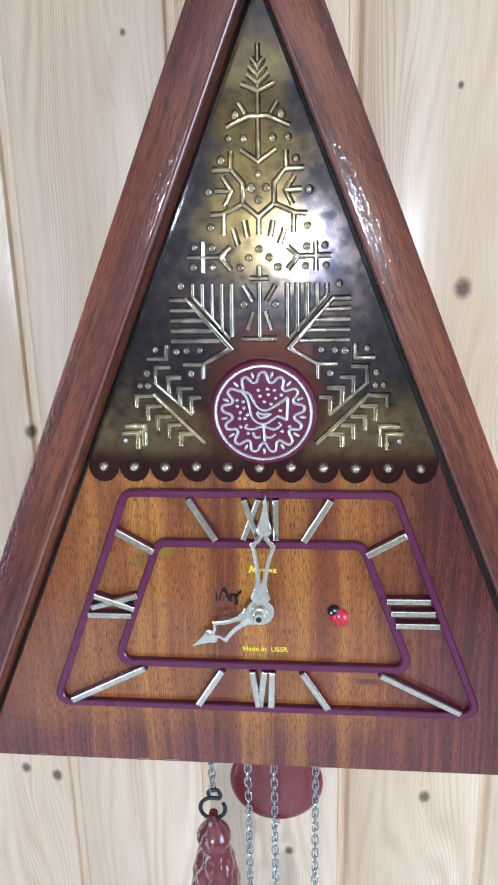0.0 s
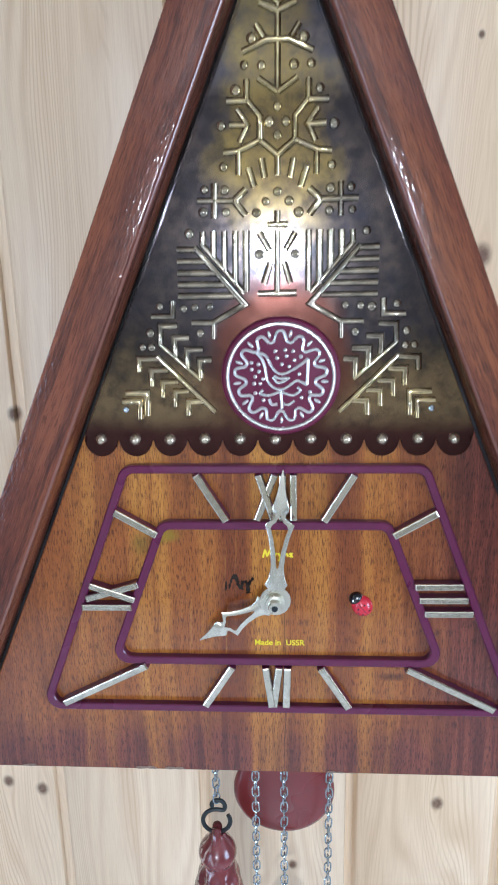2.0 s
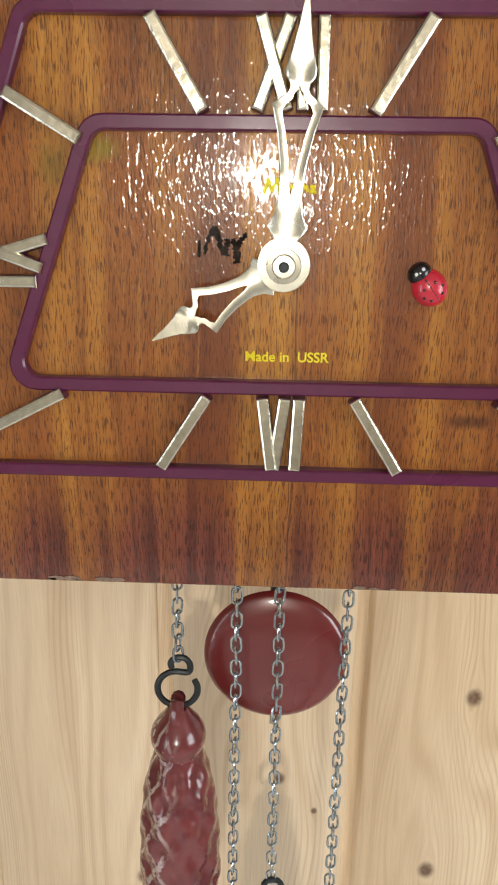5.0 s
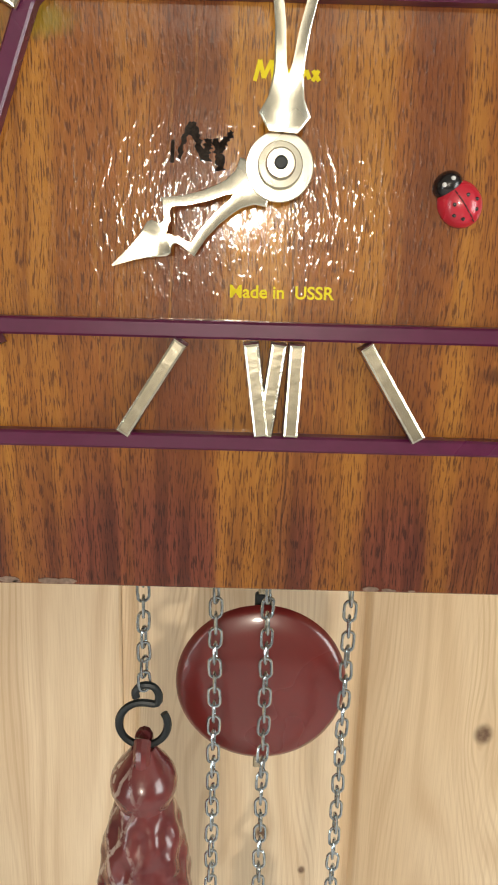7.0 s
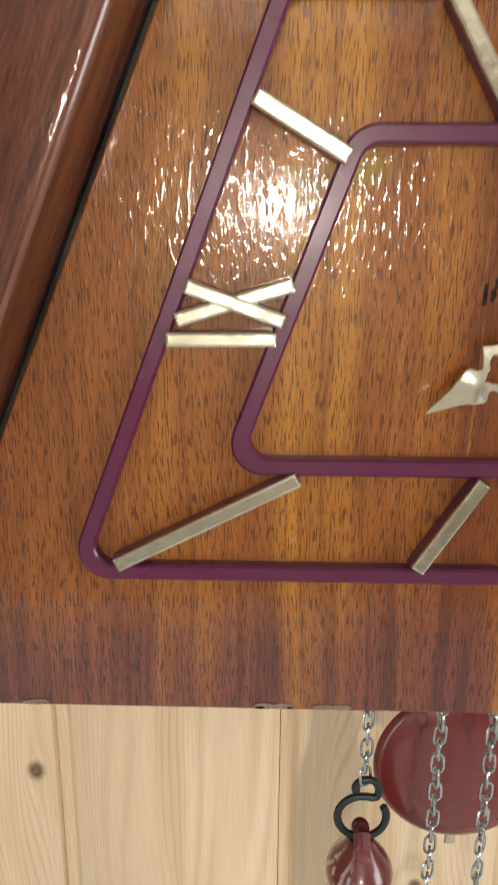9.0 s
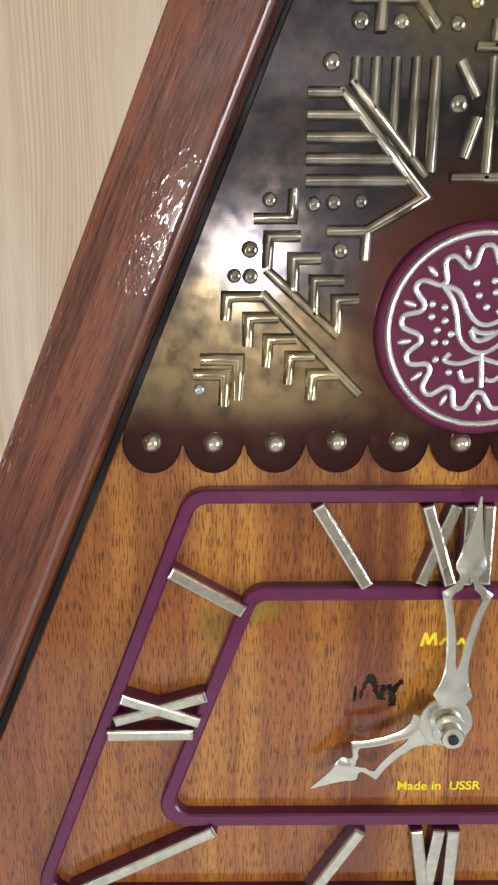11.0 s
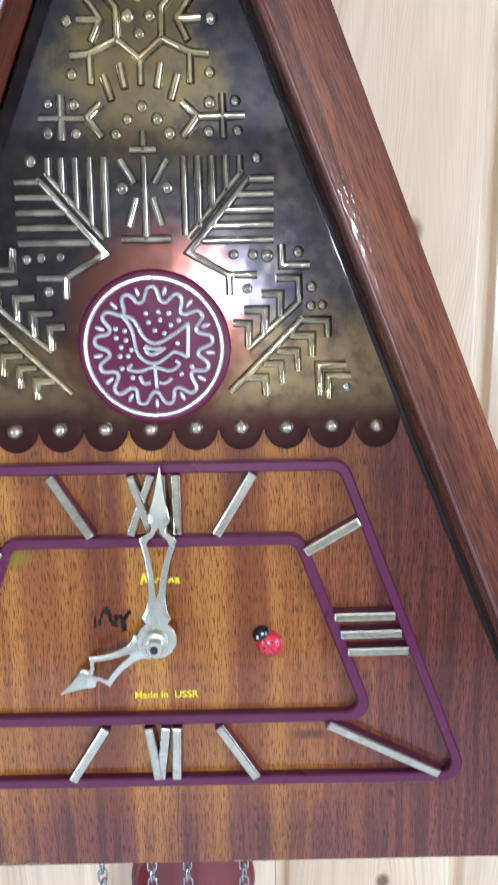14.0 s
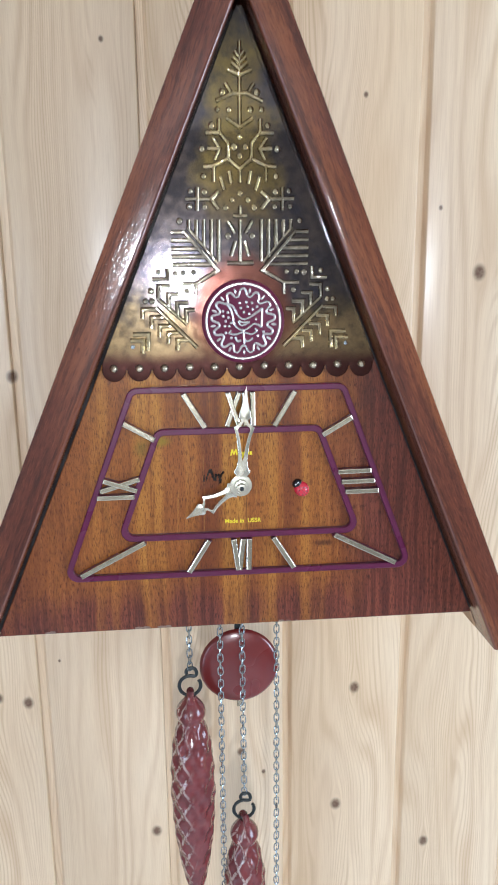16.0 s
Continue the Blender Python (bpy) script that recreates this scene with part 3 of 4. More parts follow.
def roof():
    for side, mat in ((-1, ROOF_L), (1, ROOF_R)):
        end = 1.530
        s = Vector((1, -1 / SLOPE)).normalized()            # down the slope (mirrored below)
        n = Vector((1 / SLOPE, 1)).normalized()             # outwards
        t = (APEX_OUT - APEX_IN) * Vector((0, 1)).dot(n)
        low_in = Vector((gable(end), end))
        low_out = low_in + n * t
        # mitred at the ridge
        corners = [low_in, low_out, Vector((0, APEX_OUT)), Vector((0, APEX_IN))]
        edge = 0.0030
        bm = bmesh.new()
        lay = []
        # the inner front edge is rounded over
        for inset, y in [(0.0, WALL_Y - 0.002)] + [(edge * (1 - math.cos(a)), ROOF_FRONT + edge * (1 - math.sin(a))) for a in (math.pi / 2 * q / 6 for q in range(7))]:
            i0 = low_in + n * inset
            i1 = Vector((0, APEX_IN + inset / n.y))
            o = 0.0007 if y < ROOF_FRONT + 0.0001 else 0.0
            lay.append([bm.verts.new((side * p.x + lean(p.y), y, p.y)) for p in (i0, low_out - n * o, Vector((0, APEX_OUT - o / n.y)), i1)])
        for row, (a, b) in enumerate(zip(lay, lay[1:])):
            for k in range(4):
                f = bm.faces.new((a[k], a[(k + 1) % 4], b[(k + 1) % 4], b[k]))
                # two strips of the rounding take the painted highlight's colour
                f.material_index = 1 if row in (3, 4) and k == 3 else 0
                f.smooth = bool(row) and k == 3
        bm.faces.new(lay[0])
        bm.faces.new(lay[-1])
        board = part("roof_board", bm, mat, clock, "thick red-brown lacquered roof board with a highlight painted on its rounded inner edge", sharp=24)
        board.data.materials.append(ARRIS)
        # pale raw lining on the inner side, behind the face board
        a, b = Vector((gable(end + 0.004), end + 0.004)), Vector((gable(BASE_Z + 0.002), BASE_Z + 0.002))
        o = [a - n * 0.0016, a - n * 0.0001, b - n * 0.0001, b - n * 0.0016]
        part("roof_lining", slab(bmesh.new(), [(side * p.x + lean(p.y), p.y) for p in o], 0.012, WALL_Y - 0.004), RAW, board, "pale unpainted inner side")


def case():
    z = BASE_Z + 0.003
    bm = bmesh.new()
    w = gable(z) - 0.012
    # bottom with a slot for chains and pendulum
    for box in ((-w, -0.055, 0.011, WALL_Y - 0.01, z, z + 0.006), (0.055, w, 0.011, WALL_Y - 0.01, z, z + 0.006), (-0.055, 0.055, 0.011, 0.026, z, z + 0.006), (-0.055, 0.055, 0.125, WALL_Y - 0.01, z, z + 0.006)):
        cube(bm, *box)
    part("case_bottom", bm, RAW, clock)
    z1 = 1.95
    o = [(-gable(z, -.004) + lean(z), z), (gable(z, -.004) + lean(z), z), (gable(z1, -.004) + lean(z1), z1), (-gable(z1, -.004) + lean(z1), z1)]
    part("case_back", slab(bmesh.new(), o, WALL_Y - 0.009, WALL_Y - 0.004), RAW, clock)


face_board()
roof()
case()


# dial: two rounded purple frames with gilt numerals between them
def dial():
    y0, y1 = -0.0042, 0.0004
    for name, top, low, xt, xl, w in (("outer_dial_frame", 1.7412, 1.5953, 0.0782, 0.1342, 0.0044), ("inner_dial_frame", 1.7105, 1.6255, 0.0607, 0.0928, 0.0046)):
        corners = [(-xl, low), (xl, low), (xt, top), (-xt, top)]
        o = rounded(corners, 0.0085)
        i = rounded([tuple(c) for c in grown(corners, -w)], 0.0050)
        part(name, slab(bmesh.new(), o, y0, y1, 0.0006, holes=(i,)), PURPLE, clock, "glossy dark purple plastic frame with rounded corners")


def numeral(name, bars, w=0.0041):
    """Moulded purple bars, each with a bevelled top in gilt foil."""
    ob = None
    for k, (a, b) in enumerate(bars):
        front = -0.0060 + 0.0003 * (k % 2)
        bm = slab(bmesh.new(), bar_outline(a, b, w), front, -0.0004, 0.0008, 2)
        for f in bm.faces:
            if min(v.co.y for v in f.verts) > front + 0.0007 or max(v.co.y for v in f.verts) > front + 0.002:
                f.material_index = 1
        got = part("numeral_bar" if ob else name, bm, GILT, ob or clock, "" if ob else "raised purple plastic numeral bar with gilt top", sharp=20)
        got.data.materials.append(PURPLE)
        ob = ob or got


dial()
for s in (-1, 1):
    numeral("one_mark" if s > 0 else "eleven_mark", [((s * 0.0405 + .0005, 1.7365), (s * 0.0252 + .0005, 1.7110))])
    numeral("two_mark" if s > 0 else "ten_mark", [((s * 0.0835, 1.7160), (s * 0.0615, 1.7030))])
    numeral("four_mark" if s > 0 else "eight_mark", [((s * 0.1200, 1.6000), (s * 0.0715, 1.6250))])
    numeral("five_mark" if s > 0 else "seven_mark", [((s * 0.0400 + .0005, 1.5997), (s * 0.0242 + .0005, 1.6248))])
numeral("three_numeral", [((0.0735, 1.6745), (0.0990, 1.6748)), ((0.0762, 1.6665), (0.1020, 1.6668)), ((0.0792, 1.6588), (0.1050, 1.6590))], 0.0038)
numeral("nine_numeral", [((-0.1000, 1.6738), (-0.0755, 1.6652)), ((-0.1025, 1.6655), (-0.0735, 1.6742)), ((-0.1050, 1.6608), (-0.0775, 1.6610))], 0.0038)
numeral("twelve_numeral", [((-0.0080, 1.7365), (0.0000, 1.7115)), ((0.0005, 1.7365), (-0.0088, 1.7115)), ((0.0045, 1.7365), (0.0045, 1.7115)), ((0.0100, 1.7365), (0.0102, 1.7115))], 0.0037)
numeral("six_numeral", [((-0.0054, 1.6248), (-0.0020, 1.5998)), ((0.0020, 1.6248), (-0.0012, 1.5998)), ((0.0067, 1.6248), (0.0058, 1.5998))], 0.0042)


# hands: pierced, with a spade tip
def hand(name, L, w, y, angle, label):
    """L: length; w: half of the greatest width. Sections of (along, outer edge, inner edge) run from the boss to the tip."""
    rows = [(0.10, .50, 0), (0.150, .86, 0), (0.20, .60, 0), (0.265, .50, 0), (0.30, .50, .10), (0.40, .58, .22), (0.50, .76, .42), (0.575, .98, .64), (0.60, 1.06, .52),
            (0.618, .80, .26), (0.640, .50, .20), (0.655, .40, .06), (0.675, .42, 0), (0.700, .60, 0), (0.725, .62, 0), (0.78, .46, 0), (0.86, .27, 0), (0.94, .13, 0), (1.0, .03, 0)]
    bm = bmesh.new()
    for s in (1, -1):
        sec = []
        for t, o, i in rows:
            p = [(s * i * w, y), (s * o * w * 0.9, y), (s * o * w, y + 0.00025), (s * o * w, y + 0.0007), (s * i * w, y + 0.0007)]
            sec.append([bm.verts.new((a, b, t * L)) for a, b in p])
        for a, b in zip(sec, sec[1:]):
            for k in range(5):
                bm.faces.new((a[k], a[(k + 1) % 5], b[(k + 1) % 5], b[k]))
        bm.faces.new(sec[0])
        bm.faces.new(sec[-1])
    bmesh.ops.remove_doubles(bm, verts=bm.verts[:], dist=1e-7)
    inside = [f for f in bm.faces if all(abs(v.co.x) < 1e-7 for v in f.verts)]
    bmesh.ops.delete(bm, geom=inside, context="FACES")
    return part(name, bm, STEEL, clock, label, at=pose(0.0003, 0, 1.6678, 0, angle, 0))


hand("hour_hand", 0.0475, 0.0076, -0.0085, 239.5, "pierced pale brass hour hand with spade tip")
hand("minute_hand", 0.0740, 0.0070, -0.0125, 3.6, "pierced pale brass minute hand with spade tip")


def hub():
    ob = part("hand_boss", lathe(bmesh.new(), [(0.0078, -0.0080), (0.0082, -0.0083), (0.0082, -0.0092), (0.0080, -0.0094), (0.0050, -0.0096), (0.0048, -0.0118), (0.0030, -0.0121)], 40, "y", (0, 0, 0)), STEEL, clock, "round pale brass boss of the hour hand", at=pose(0.0003, 0, 1.6678))
    part("arbor", lathe(bmesh.new(), [(0.0026, 0.001), (0.0026, -0.0130), (0.0024, -0.0133)], 20, "y"), BRASS, ob)
    part("hand_nut", lathe(bmesh.new(), [(0.0050, -0.0126), (0.0053, -0.0129), (0.0053, -0.0138), (0.0051, -0.0140), (0.0036, -0.0142), (0.0035, -0.0172), (0.0032, -0.0176), (0.0018, -0.0177)], 24, "y"), STEEL, ob, "round brass nut")
    part("arbor_end", lathe(bmesh.new(), [(0.0016, -0.016), (0.0016, -0.0183), (0.0012, -0.0186)], 16, "y"), IRON, ob)


hub()


# lettering and the scribble in marker ink
def lettering(name, text, size, x, z, label, italic=0.0):
    cu = bpy.data.curves.new(name, "FONT")
    cu.body, cu.size, cu.align_x, cu.extrude, cu.shear = text, size, "CENTER", 0.00005, italic
    cu.offset = 0.00009
    ob = new("temporary_text", cu)
    bpy.context.view_layer.update()
    mesh = bpy.data.meshes.new_from_object(ob.evaluated_get(bpy.context.evaluated_depsgraph_get()))
    bpy.data.objects.remove(ob)
    mesh.materials.clear()
    mesh.materials.append(YELLOW)
    got = new(name, mesh)
    got.parent = clock
    got.matrix_basis = pose(x, -0.0002, z, 90, 0, 0)
    return tagged(got, label)


lettering("origin_lettering", "Made in  USSR", 0.0046, 0.0022, 1.6362, "small yellow printed lettering")
bm = bmesh.new()
# a maker's mark, drawn as plain strokes
for line in ([(-.0062, 1.6885), (-.0050, 1.6932)], [(-.0050, 1.6932), (-.0040, 1.6892)], [(-.0040, 1.6892), (-.0022, 1.6932)], [(-.0022, 1.6932), (-.0016, 1.6888)],
             [(-.0005, 1.6890), (.0012, 1.6912)], [(.0020, 1.6912), (.0028, 1.6892)], [(.0040, 1.6912), (.0022, 1.6865)], [(.0050, 1.6890), (.0064, 1.6912)], [(.0064, 1.6912), (.0072, 1.6892)], [(.0080, 1.6912), (.0096, 1.6888)], [(.0094, 1.6912), (.0080, 1.6888)]):
    slab(bm, bar_outline(*line, 0.0010), -0.0002 - 0.00003 * (len(bm.faces) % 4), 0.0002)
part("maker_mark", bm, YELLOW, clock, "small yellow printed mark", smooth=False)
rnd = random.Random(4)
# a scribble in marker ink: points in millimetres from its middle, and the width of the pen
for k, (line, w) in enumerate((([(-7.6, -3.4), (-6.6, 0.6), (-4.2, 5.2)], 1.3), ([(-4.6, 5.0), (-2.6, 1.2), (-0.8, -3.6)], 2.3), ([(-0.8, -3.4), (0.0, -0.6), (0.9, 1.4)], 1.4),
                               ([(0.8, 1.4), (0.5, -1.0), (0.2, -3.8)], 2.0), ([(2.9, 1.6), (3.6, -2.0), (4.4, -6.0)], 2.2), ([(3.9, -1.6), (5.6, 0.8), (7.6, 3.2)], 1.6), ([(-8.4, 1.0), (-8.5, -4.4)], 0.9))):
    pts = [Vector((-0.0180 + p.x / 1150, 1.6735 + p.y / 1000)) for p in spline([(*p, 0) for p in line], 7)] if len(line) > 2 else [Vector((-0.0180 + p[0] / 1000, 1.6735 + p[1] / 1000)) for p in line]
    left, right = [], []
    for n, p in enumerate(pts):
        d = (pts[min(n + 1, len(pts) - 1)] - pts[max(n - 1, 0)]).normalized()
        side = Vector((-d.y, d.x)) * w / 2000
        left.append(tuple(p + side * rnd.uniform(0.35, 1.4)))
        right.append(tuple(p - side * rnd.uniform(0.35, 1.4)))
    part("marker_stroke", slab(bmesh.new(), left + right[::-1], -0.00012 - 0.00003 * k, 0.0002), MARKER, clock, "blotchy black marker stroke", smooth=False)


# ladybird ornament, one small moulded piece
def ladybird():
    bm = bmesh.new()
    mats = (RED, INK, WHITE)

    def blob(at, size, mat, seg=20):
        got = bmesh.ops.create_uvsphere(bm, u_segments=seg, v_segments=max(8, seg // 2), radius=1.0, matrix=Matrix.Translation(at) @ Matrix.Diagonal((*size, 1)))["verts"]
        for f in {f for v in got for f in v.link_faces}:
            f.material_index = mat

    blob((0, -0.0004, -0.0012), (0.0056, 0.0042, 0.0062), 0, 28)
    blob((0, -0.0004, 0.0044), (0.0040, 0.0036, 0.0034), 1)
    for s in (-1, 1):
        blob((s * 0.0013, -0.0036, 0.0052), (0.0006, 0.0004, 0.0006), 2, 10)
        for x, z in ((0.0020, 0.0010), (0.0034, -0.0012), (0.0020, -0.0032)):
            d = max(0.0, 1 - (x / 0.0056) ** 2 - (z / 0.0062) ** 2) ** 0.5 * 0.0042
            blob((s * x, -d - 0.0004, z - 0.0012), (0.0005, 0.0003, 0.0005), 1, 10)
    for k in range(7):
        z = 0.0030 - 0.0013 * k
        d = max(0.0, 1 - (z / 0.0062) ** 2) ** 0.5 * 0.0042
        blob((0, -d - 0.0004, z - 0.0012), (0.00018, 0.00016, 0.0008), 1, 8)
    ob = part("ladybird_ornament", bm, RED, at=pose(0.0460, 0.0, 1.6620, 0, -38, 0))
    for extra in mats[1:]:
        ob.data.materials.append(extra)
    tagged(ob, "tiny glossy red ladybird ornament with black spots stuck on the dial", "ornament")


ladybird()

# ---------------------------------------------------------------- the embossed gable plate
PLATE_Y, STUD_Z = -0.0020, 1.7550


def tongue(c):
    """The swelling of one lobe, running out into the sheet above."""
    bm = dome(bmesh.new(), c, STUD_Z - 0.0012, 0.0082, 0.00012, PLATE_Y, 28, 6)
    bmesh.ops.bisect_plane(bm, geom=bm.verts[:] + bm.edges[:] + bm.faces[:], plane_co=(0, 0, STUD_Z + 0.0016), plane_no=(0, 0, 1), clear_outer=True)
    return bm


def plate():
    """Pressed brass sheet with a scalloped lower edge."""
    n, pitch = 11, 0.0178
    edge = []
    for k in range(n):
        c = (k - (n - 1) / 2) * pitch + 0.001
        for i in range(9):
            t = math.pi + math.pi * i / 8
            edge.append((c + 0.0086 * math.cos(t), STUD_Z - 0.0012 + 0.0072 * math.sin(t)))
    z0, z1 = STUD_Z + 0.004, 1.9885
    right = [(gable(z0, -0.0026) + lean(z0), z0), (lean(z1) + 0.002, z1)]
    left = [(lean(z1) - 0.002, z1), (-gable(z0, -0.0026) + lean(z0), z0)]
    ob = part("gable_plate", slab(bmesh.new(), edge + right + left, PLATE_Y, -0.0004, 0.0003), PATINA, clock, "embossed darkened brass sheet with folk ornament and scalloped edge", smooth=False)
    for k in range(n):
        c = (k - (n - 1) / 2) * pitch + 0.001
        part("scallop", tongue(c), PATINA, ob, "dark maroon pressed lobe")
        part("stud", dome(bmesh.new(), c, STUD_Z - 0.0002 * (k % 3), 0.0030, 0.0034, PLATE_Y, 16, 5), BRASS, ob, "domed brass stud")
    return ob


# half of the ornament, in millimetres: distance from the middle line (plus 1) and height above the studs
SPRIG = [[(1.4, 192.1), (8.6, 195.0)], [(1.4, 195.8), (5.7, 199.1)], [(1.4, 199.4), (4.7, 202.4)], [(1.2, 203.0), (3.7, 205.8)], [(16.2, 176.2), (5.8, 180.8), (1.4, 180.7)], [(10.2, 186.3), (7.4, 182.0)], [(9.3, 165.2), (1.5, 160.0)]]
CREST = [[(14.8, 164.4), (14.9, 156.7), (8.9, 149.9), (8.9, 139.9), (19.2, 135.4), (25.1, 135.0)], [(8.9, 139.9), (1.5, 134.0)], [(23.3, 156.4), (14.9, 156.4)], [(18.9, 152.6), (14.5, 146.3), (18.0, 139.6)], [(22.2, 146.5), (15.8, 146.3)], [(18.8, 134.9), (18.8, 125.7)], [(8.2, 131.4), (6.9, 124.4)], [(14.1, 127.6), (11.8, 120.4)]]
CROSS = [[(37.6, 114.3), (21.4, 114.1)], [(30.0, 121.2), (30.3, 107.1)], [(15.9, 118.7), (21.1, 114.1), (16.0, 107.9)], [(9.2, 99.3), (4.8, 92.0)], [(4.3, 85.8), (7.1, 77.0)], [(9.7, 71.8), (1.0, 71.7)], [(5.3, 103.3), (1.0, 103.2)]]
BRANCH = [[(39.6, 93.0), (16.5, 66.8), (31.7, 58.2), (41.8, 58.2)], [(36.7, 95.1), (17.0, 72.4)], [(31.7, 57.6), (31.9, 51.0)], [(51.4, 68.5), (51.7, 61.5), (61.5, 61.5)], [(58.3, 48.0), (38.8, 30.5)], [(59.5, 41.5), (32.2, 14.3)]]
NEEDLES = [[(49.9, 56.9), (57.9, 56.9), (58.3, 48.8)], [(44.3, 51.1), (51.2, 51.1), (51.0, 43.0)], [(37.8, 45.2), (45.4, 45.3), (45.1, 36.5)], [(33.6, 40.2), (39.1, 40.0), (38.8, 31.7)], [(60.1, 41.0), (69.2, 41.0), (69.5, 35.1)], [(55.4, 35.3), (63.3, 35.3), (63.3, 27.9)], [(50.3, 29.4), (57.7, 29.4), (58.0, 22.2)], [(45.2, 24.6), (51.6, 24.6), (51.9, 17.3)], [(38.5, 19.4), (45.3, 19.4), (45.5, 13.0)], [(76.0, 23.7), (65.9, 23.7), (66.4, 13.0)], [(78.0, 19.5), (69.7, 19.4), (70.1, 11.2)]]
STEMS = [(212.0, 160.0), (134.0, 125.4), (100.3, 72.8), (109.0, 104.8)]
BOSSES = [(12.5, 181.5), (15.8, 170.9), (8.2, 170.7), (19.8, 160.9), (26.5, 146.3), (4.9, 147.6), (25.7, 128.9), (34.7, 119.2), (25.4, 118.8), (35.5, 109.3), (25.0, 109.1), (6.4, 113.6), (10.8, 108.6), (9.3, 89.9), (42.4, 99.8), (46.1, 65.1), (40.7, 65.6), (33.5, 65.8), (57.8, 66.3), (63.0, 53.5), (67.1, 46.6), (62.8, 46.5), (38.5, 53.1)]


def ornament(sheet):
    def at(p, side):
        z = STUD_Z + p[1] / 1000
        return (side * max(0.0, p[0] - 1.0) / 1000 + lean(z), z)

    rnd = random.Random(11)
    lines = SPRIG + CREST + CROSS + BRANCH + NEEDLES
    # the comb of upright and level strokes either side of the middle
    for k in range(5):
        x = 15.6 + 5.1 * k
        lines.append([(x, 100.1), (x + 0.2, (73.5, 76.4, 83.0, 88.6, 94.8)[k])])
        z = 92.6 - 5.4 * k
        lines.append([(47.9, z), (39.6 - 4.3 * k, z - 0.1)])
    for side in (-1, 1):
        for line in lines:
            w = 0.0034 * rnd.uniform(0.9, 1.12)
            part("ridge", ridge(bmesh.new(), [at(p, side) for p in line], w, 0.0019, PLATE_Y), RIDGE, sheet, sharp=75)
        for p in BOSSES:
            x, z = at(p, side)
            part("boss", dome(bmesh.new(), x, z, 0.0023 * rnd.uniform(0.85, 1.1), 0.0013, PLATE_Y, 12, 4), RIDGE, sheet, sharp=75)
        x, z = at((77.1, 15.2), side)
        part("rivet", dome(bmesh.new(), x, z, 0.0016, 0.0009, PLATE_Y, 12, 3), ZINC, sheet, "small steel rivet")
    for a, b in STEMS:
        part("ridge", ridge(bmesh.new(), [at((1, a), 1), at((1, b), 1)], 0.0030, 0.0014, PLATE_Y), RIDGE, sheet, sharp=75)
    for z in (153.9, 141.8, 117.9):
        x, z = at((1, z), 1)
        part("boss", dome(bmesh.new(), x, z, 0.0021, 0.0010, PLATE_Y, 12, 4), RIDGE, sheet, sharp=75)


# the round door: maroon disc, silvered rim, wavy band with drops, curling relief lines and dots
CURLS = [[(-12.4, 13.0), (-7.7, 11.2), (-4.1, 4.7), (-0.3, 1.8), (4.1, 2.7), (10.7, 6.8), (14.5, 9.8)], [(14.2, 9.0), (13.9, 1.0), (13.6, -4.1)], [(13.6, -4.1), (8.6, -1.8), (5.6, -3.6), (1.2, -6.2), (-3.3, -5.6), (-6.8, -1.8), (-8.0, 4.7), (-9.5, 9.2), (-12.4, 13.0)],
         [(-3.8, 0.3), (-1.8, -2.7), (1.8, -2.1), (4.7, 0.0)], [(-3.5, 0.8), (-0.5, -0.6), (3.5, -0.4)], [(-9.2, -6.5), (-10.7, -8.6), (-6.2, -9.5), (-0.3, -8.0), (6.2, -9.5), (10.1, -7.1), (8.6, -5.3)], [(0.0, -6.5), (0.4, -12.0), (0.6, -16.6)],
         [(-6.2, -11.5), (-4.7, -14.5), (-1.8, -14.2)], [(7.1, -12.4), (4.1, -14.5), (1.5, -14.2)]]
SEEDS = [(-15.1, 7.7), (-15.1, 4.1), (-11.5, 6.8), (-11.2, 3.0), (-13.3, 0.3), (-9.2, -0.9), (-13.9, -3.3), (-10.7, -3.3), (-13.3, -8.3), (-9.2, -12.1), (-2.7, 13.6), (2.4, 14.2), (6.5, 13.6), (-1.8, 10.1), (3.0, 11.0), (7.1, 8.9), (10.4, 10.7), (0.6, 6.8), (4.4, 5.6), (10.7, -10.9), (15.1, -8.0), (9.6, 1.6)]


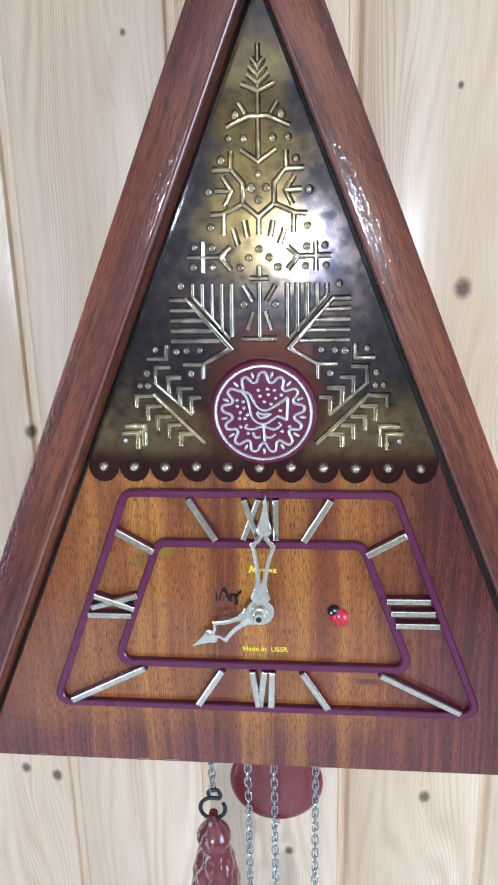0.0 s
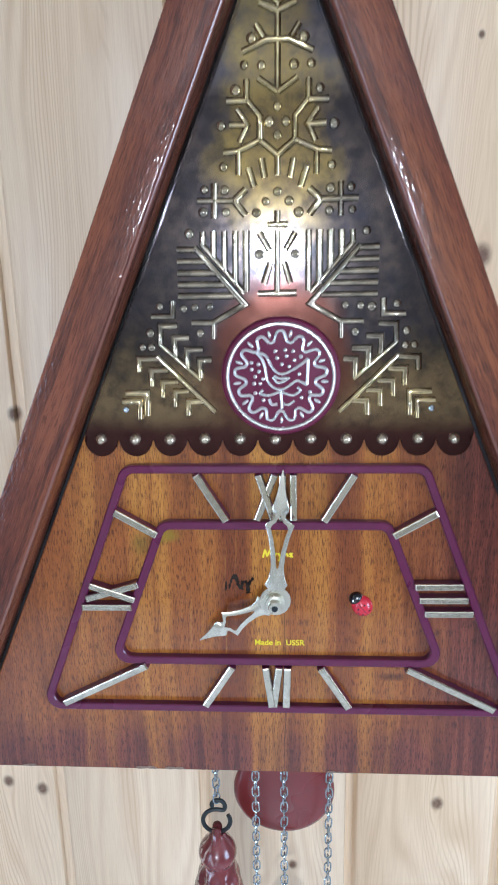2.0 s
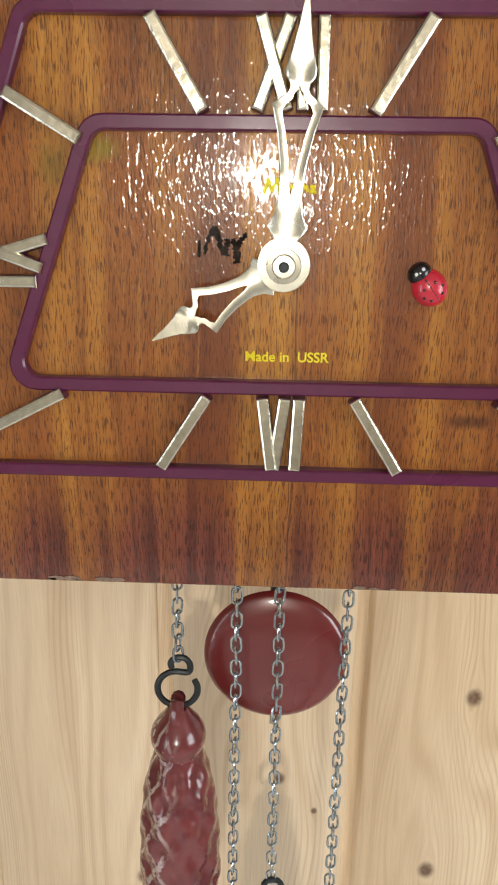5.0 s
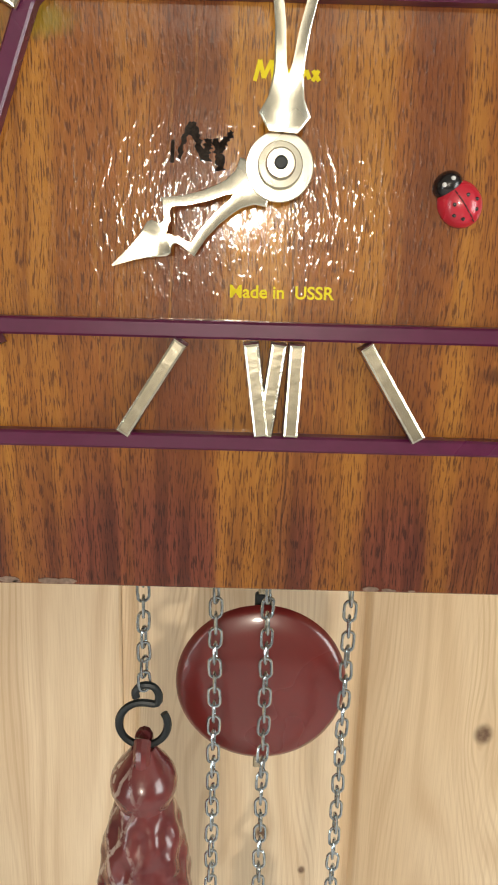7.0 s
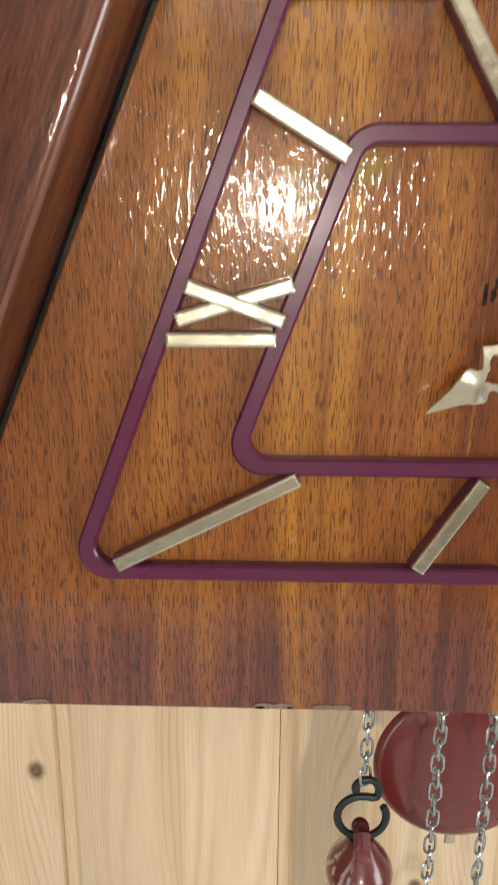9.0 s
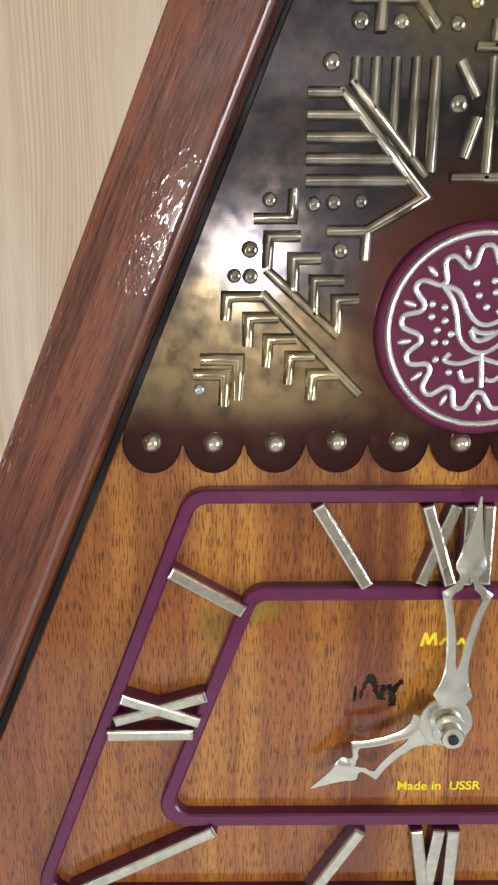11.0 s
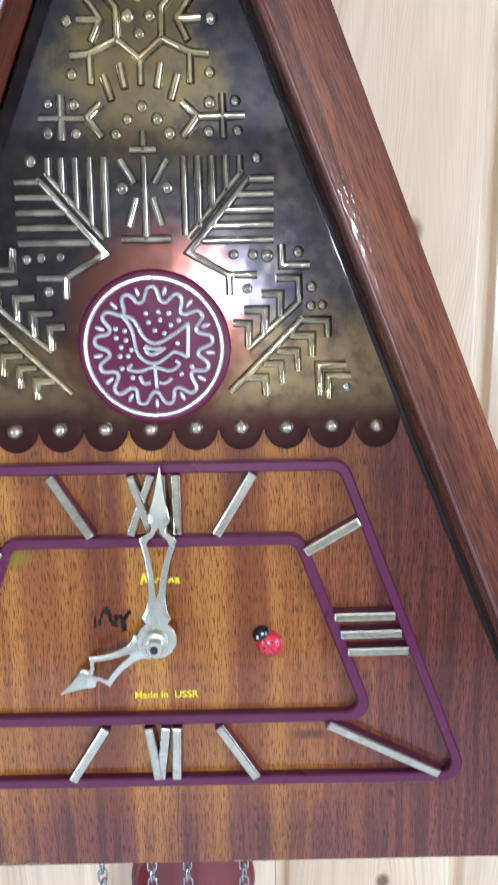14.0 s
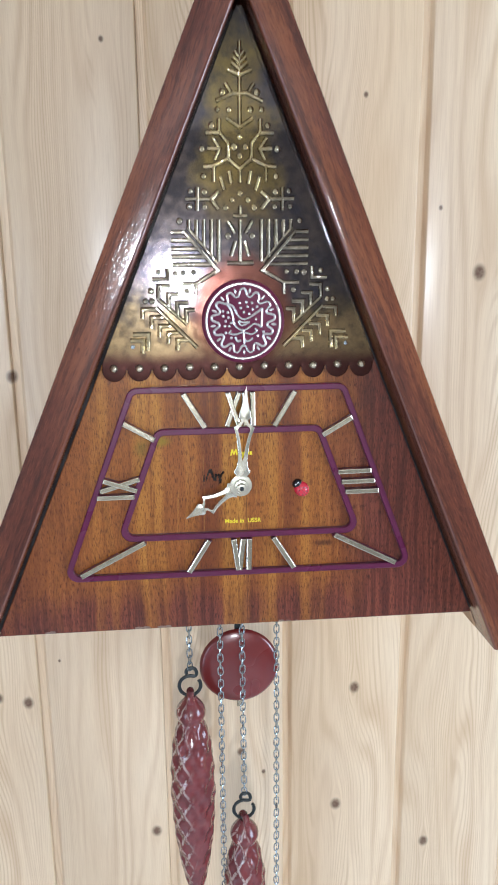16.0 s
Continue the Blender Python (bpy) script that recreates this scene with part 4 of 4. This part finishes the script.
def round_door():
    cx, cz, y = 0.0040, 1.7868, -0.0052
    door = part("round_door", lathe(bmesh.new(), [(0.0292, PLATE_Y + 0.001), (0.0292, -0.0038), (0.0288, -0.0047), (0.0280, -0.0052), (0.0010, -0.0052)], 72, "y", (cx, 0, cz)), MAROON, clock, "round maroon door with silvered relief lines")
    part("rim", lathe(bmesh.new(), [(0.0270, y + .0004), (0.0268, y - .0007), (0.0263, y - .0012), (0.0257, y - .0012), (0.0252, y - .0007), (0.0250, y + .0004)], 72, "y", (cx, 0, cz)), SILVER, door, "silvered ring")
    wave = []
    for k in range(156):
        a = 2 * math.pi * k / 156
        r = 0.0198 + 0.0028 * math.tanh(1.5 * math.sin(13 * a)) + 0.0004 * math.sin(5 * a)
        wave.append((cx + r * math.cos(a), y, cz + r * math.sin(a)))
    part("wavy_band", tube(bmesh.new(), wave, 0.00086, 8, True), SILVER, door)
    for k in range(13):
        a = 2 * math.pi * (k + 0.78) / 13
        bm = bmesh.new()
        bmesh.ops.create_icosphere(bm, subdivisions=2, radius=1.0, matrix=pose(cx + 0.0215 * math.cos(a), y, cz + 0.0215 * math.sin(a), 0, -math.degrees(a), 0) @ Matrix.Diagonal((0.0020, 0.0008, 0.0009, 1)))
        part("drop", bm, SILVER, door)
    for line in CURLS:
        pts = spline([(cx + u / 1064, y, cz + v / 1064) for u, v in line], 5)
        part("relief_line", tube(bmesh.new(), pts, 0.00082, 8), SILVER, door)
    for u, v in SEEDS:
        part("relief_dot", dome(bmesh.new(), cx + u / 1064, cz + v / 1064, 0.00105, 0.0008, y, 10, 3), SILVER, door)


ornament(plate())
round_door()

# ---------------------------------------------------------------- chains, weights, pendulum
LINK, WIRE, CHAIN_Y = 0.0061, 0.00058, 0.045


def link_mesh():
    a, b = 0.0022, 0.0041
    pts = []
    for k in range(20):
        t = 2 * math.pi * k / 20
        x, z = math.cos(t), math.sin(t)
        pts.append((a * x, 0, (b - a) * (1 if z > 0 else -1) * min(1, abs(z) * 3) + a * z))
    return tube(bmesh.new(), pts, WIRE, 7, True)


FIRST_LINK = []


def chain(x, z_top, z_low, drift, label):
    ob = thing("chain", pose(x, CHAIN_Y, z_low), label, "chain", "chains under the clock")
    n = int((z_top - z_low) / LINK)
    rnd = random.Random(int(x * 9000))
    for k in range(n):
        z = LINK * (k + 0.5)
        m = pose(drift * (1 - k / n), 0, z, 0, rnd.uniform(-4, 4), (82 if k % 2 else 12) + rnd.uniform(-16, 16))
        if not FIRST_LINK:
            FIRST_LINK.append(part("link", link_mesh(), ZINC, ob, at=m))
        else:
            shared("link", FIRST_LINK[0], ob, m)
    return ob


chain(-0.0415, 1.585, 1.4895, 0.0, "short zinc-plated link chain holding a cone weight")
chain(-0.0150, 1.585, 1.02, -0.002, "long free-hanging zinc-plated link chain")
chain(0.0035, 1.585, 1.3620, 0.0, "zinc-plated link chain holding the lower cone weight")
chain(0.0335, 1.585, 1.02, -0.002, "long free-hanging zinc-plated link chain")


def weight(x, z, turn, label):
    """A cast weight like a spruce cone: z is the top of its eye; it hangs from an open hook."""
    ob = thing("cone_weight", pose(x, CHAIN_Y, z, 0, 0, turn), label, "clock weight", "cone weights")
    length, bm = 0.188, bmesh.new()
    nu, nv = 84, 190
    prof = [(0.0, .0112), (.03, .0135), (.09, .0172), (.20, .0208), (.38, .0222), (.60, .0200), (.78, .0150), (.90, .0100), (.97, .0055), (1.0, .0015)]
    rings = []
    for j in range(nv + 1):
        t = j / nv
        r = float(np.interp(t, [p[0] for p in prof], [p[1] for p in prof]))
        ring = []
        for i in range(nu):
            a = 2 * math.pi * i / nu
            # knobs set in two crossing spirals, each with its lower lip raised
            u, v = 8 * a / (2 * math.pi), t * 15.0
            p, q = 2 * math.pi * (u + v / 2), 2 * math.pi * (u - v / 2)
            knob = 0.5 + 0.25 * (math.cos(p) + math.cos(q))
            lip = 0.5 + 0.5 * math.sin(2 * math.pi * v / 1.0 + (math.pi if math.cos(p - q) < 0 else 0)) * knob
            rr = r * 0.88 * (0.915 + 0.125 * knob ** 0.7 + 0.018 * lip)
            ring.append(bm.verts.new((rr * math.cos(a), rr * math.sin(a), -0.026 - length * t)))
        rings.append(ring)
    for p, q in zip(rings, rings[1:]):
        for k in range(nu):
            bm.faces.new((p[k], p[(k + 1) % nu], q[(k + 1) % nu], q[k]))
    bm.faces.new(rings[0])
    bm.faces.new(rings[-1])
    body = part("cone_body", bm, ENAMEL, ob, "maroon enamelled cone with overlapping scales, rubbed pale")
    part("cone_cap", lathe(bmesh.new(), [(.0045, -.0060), (.0068, -.0095), (.0098, -.0130), (.0122, -.0170), (.0130, -.0205), (.0128, -.0235), (.0118, -.0262), (.0110, -.0290)], 36), ENAMEL, body)
    eye = [(0.0048 * math.sin(t), 0.0, -0.0085 + 0.0065 * math.cos(t)) for t in (math.radians(d) for d in range(-125, 126, 25))]
    part("eye", tube(bmesh.new(), [(0, p[0], p[2]) for p in eye], 0.0034, 10), ENAMEL, body)
    pts = [(0.0092 * math.cos(t), 0, 0.0038 + 0.0092 * math.sin(t)) for t in (math.radians(d) for d in range(392, 75, -14))]
    pts += [(0.0052, 0, 0.0128), (0.0058, 0, 0.0168), (0.0036, 0, 0.0200), (-0.0004, 0, 0.0202), (-0.0028, 0, 0.0176), (-0.0026, 0, 0.0150)]
    hook = part("hook", tube(bmesh.new(), spline(pts, 3), 0.00155, 8, False, 0.8), IRON, ob, "open blackened steel hook", at=pose(0, 0, 0, 0, 0, -turn))
    return ob


weight(-0.0420, 1.4705, 0, "maroon cone-shaped clock weight with pale rubbed scales on a hook")
weight(0.0030, 1.3430, 25, "lower maroon cone-shaped clock weight on a black hook")


def pendulum():
    y = 0.078
    ob = thing("pendulum", pose(0.003, y, 1.560, 0, 0, 0), "pendulum with glossy maroon disc bob below the clock", "pendulum")
    c = -0.088
    disc = part("bob", lathe(bmesh.new(), [(0.0325, 0.0022), (0.0352, 0.0012), (0.0360, 0.0), (0.0352, -0.0016), (0.0330, -0.0030), (0.0250, -0.0042), (0.0120, -0.0050), (0.0010, -0.0052)], 72, "y", (0, 0, c)), DISC, ob, "glossy dark red round disc")
    part("rod", cube(bmesh.new(), -0.0022, 0.0022, 0.0024, 0.0040, c - 0.044, 0.030, 0.0005), BRASS, ob, "thin flat metal rod")
    part("slide", cube(bmesh.new(), -0.0035, 0.0035, 0.0020, 0.0050, c + 0.030, c + 0.040, 0.0008), IRON, disc, "dark clip behind the disc")


pendulum()
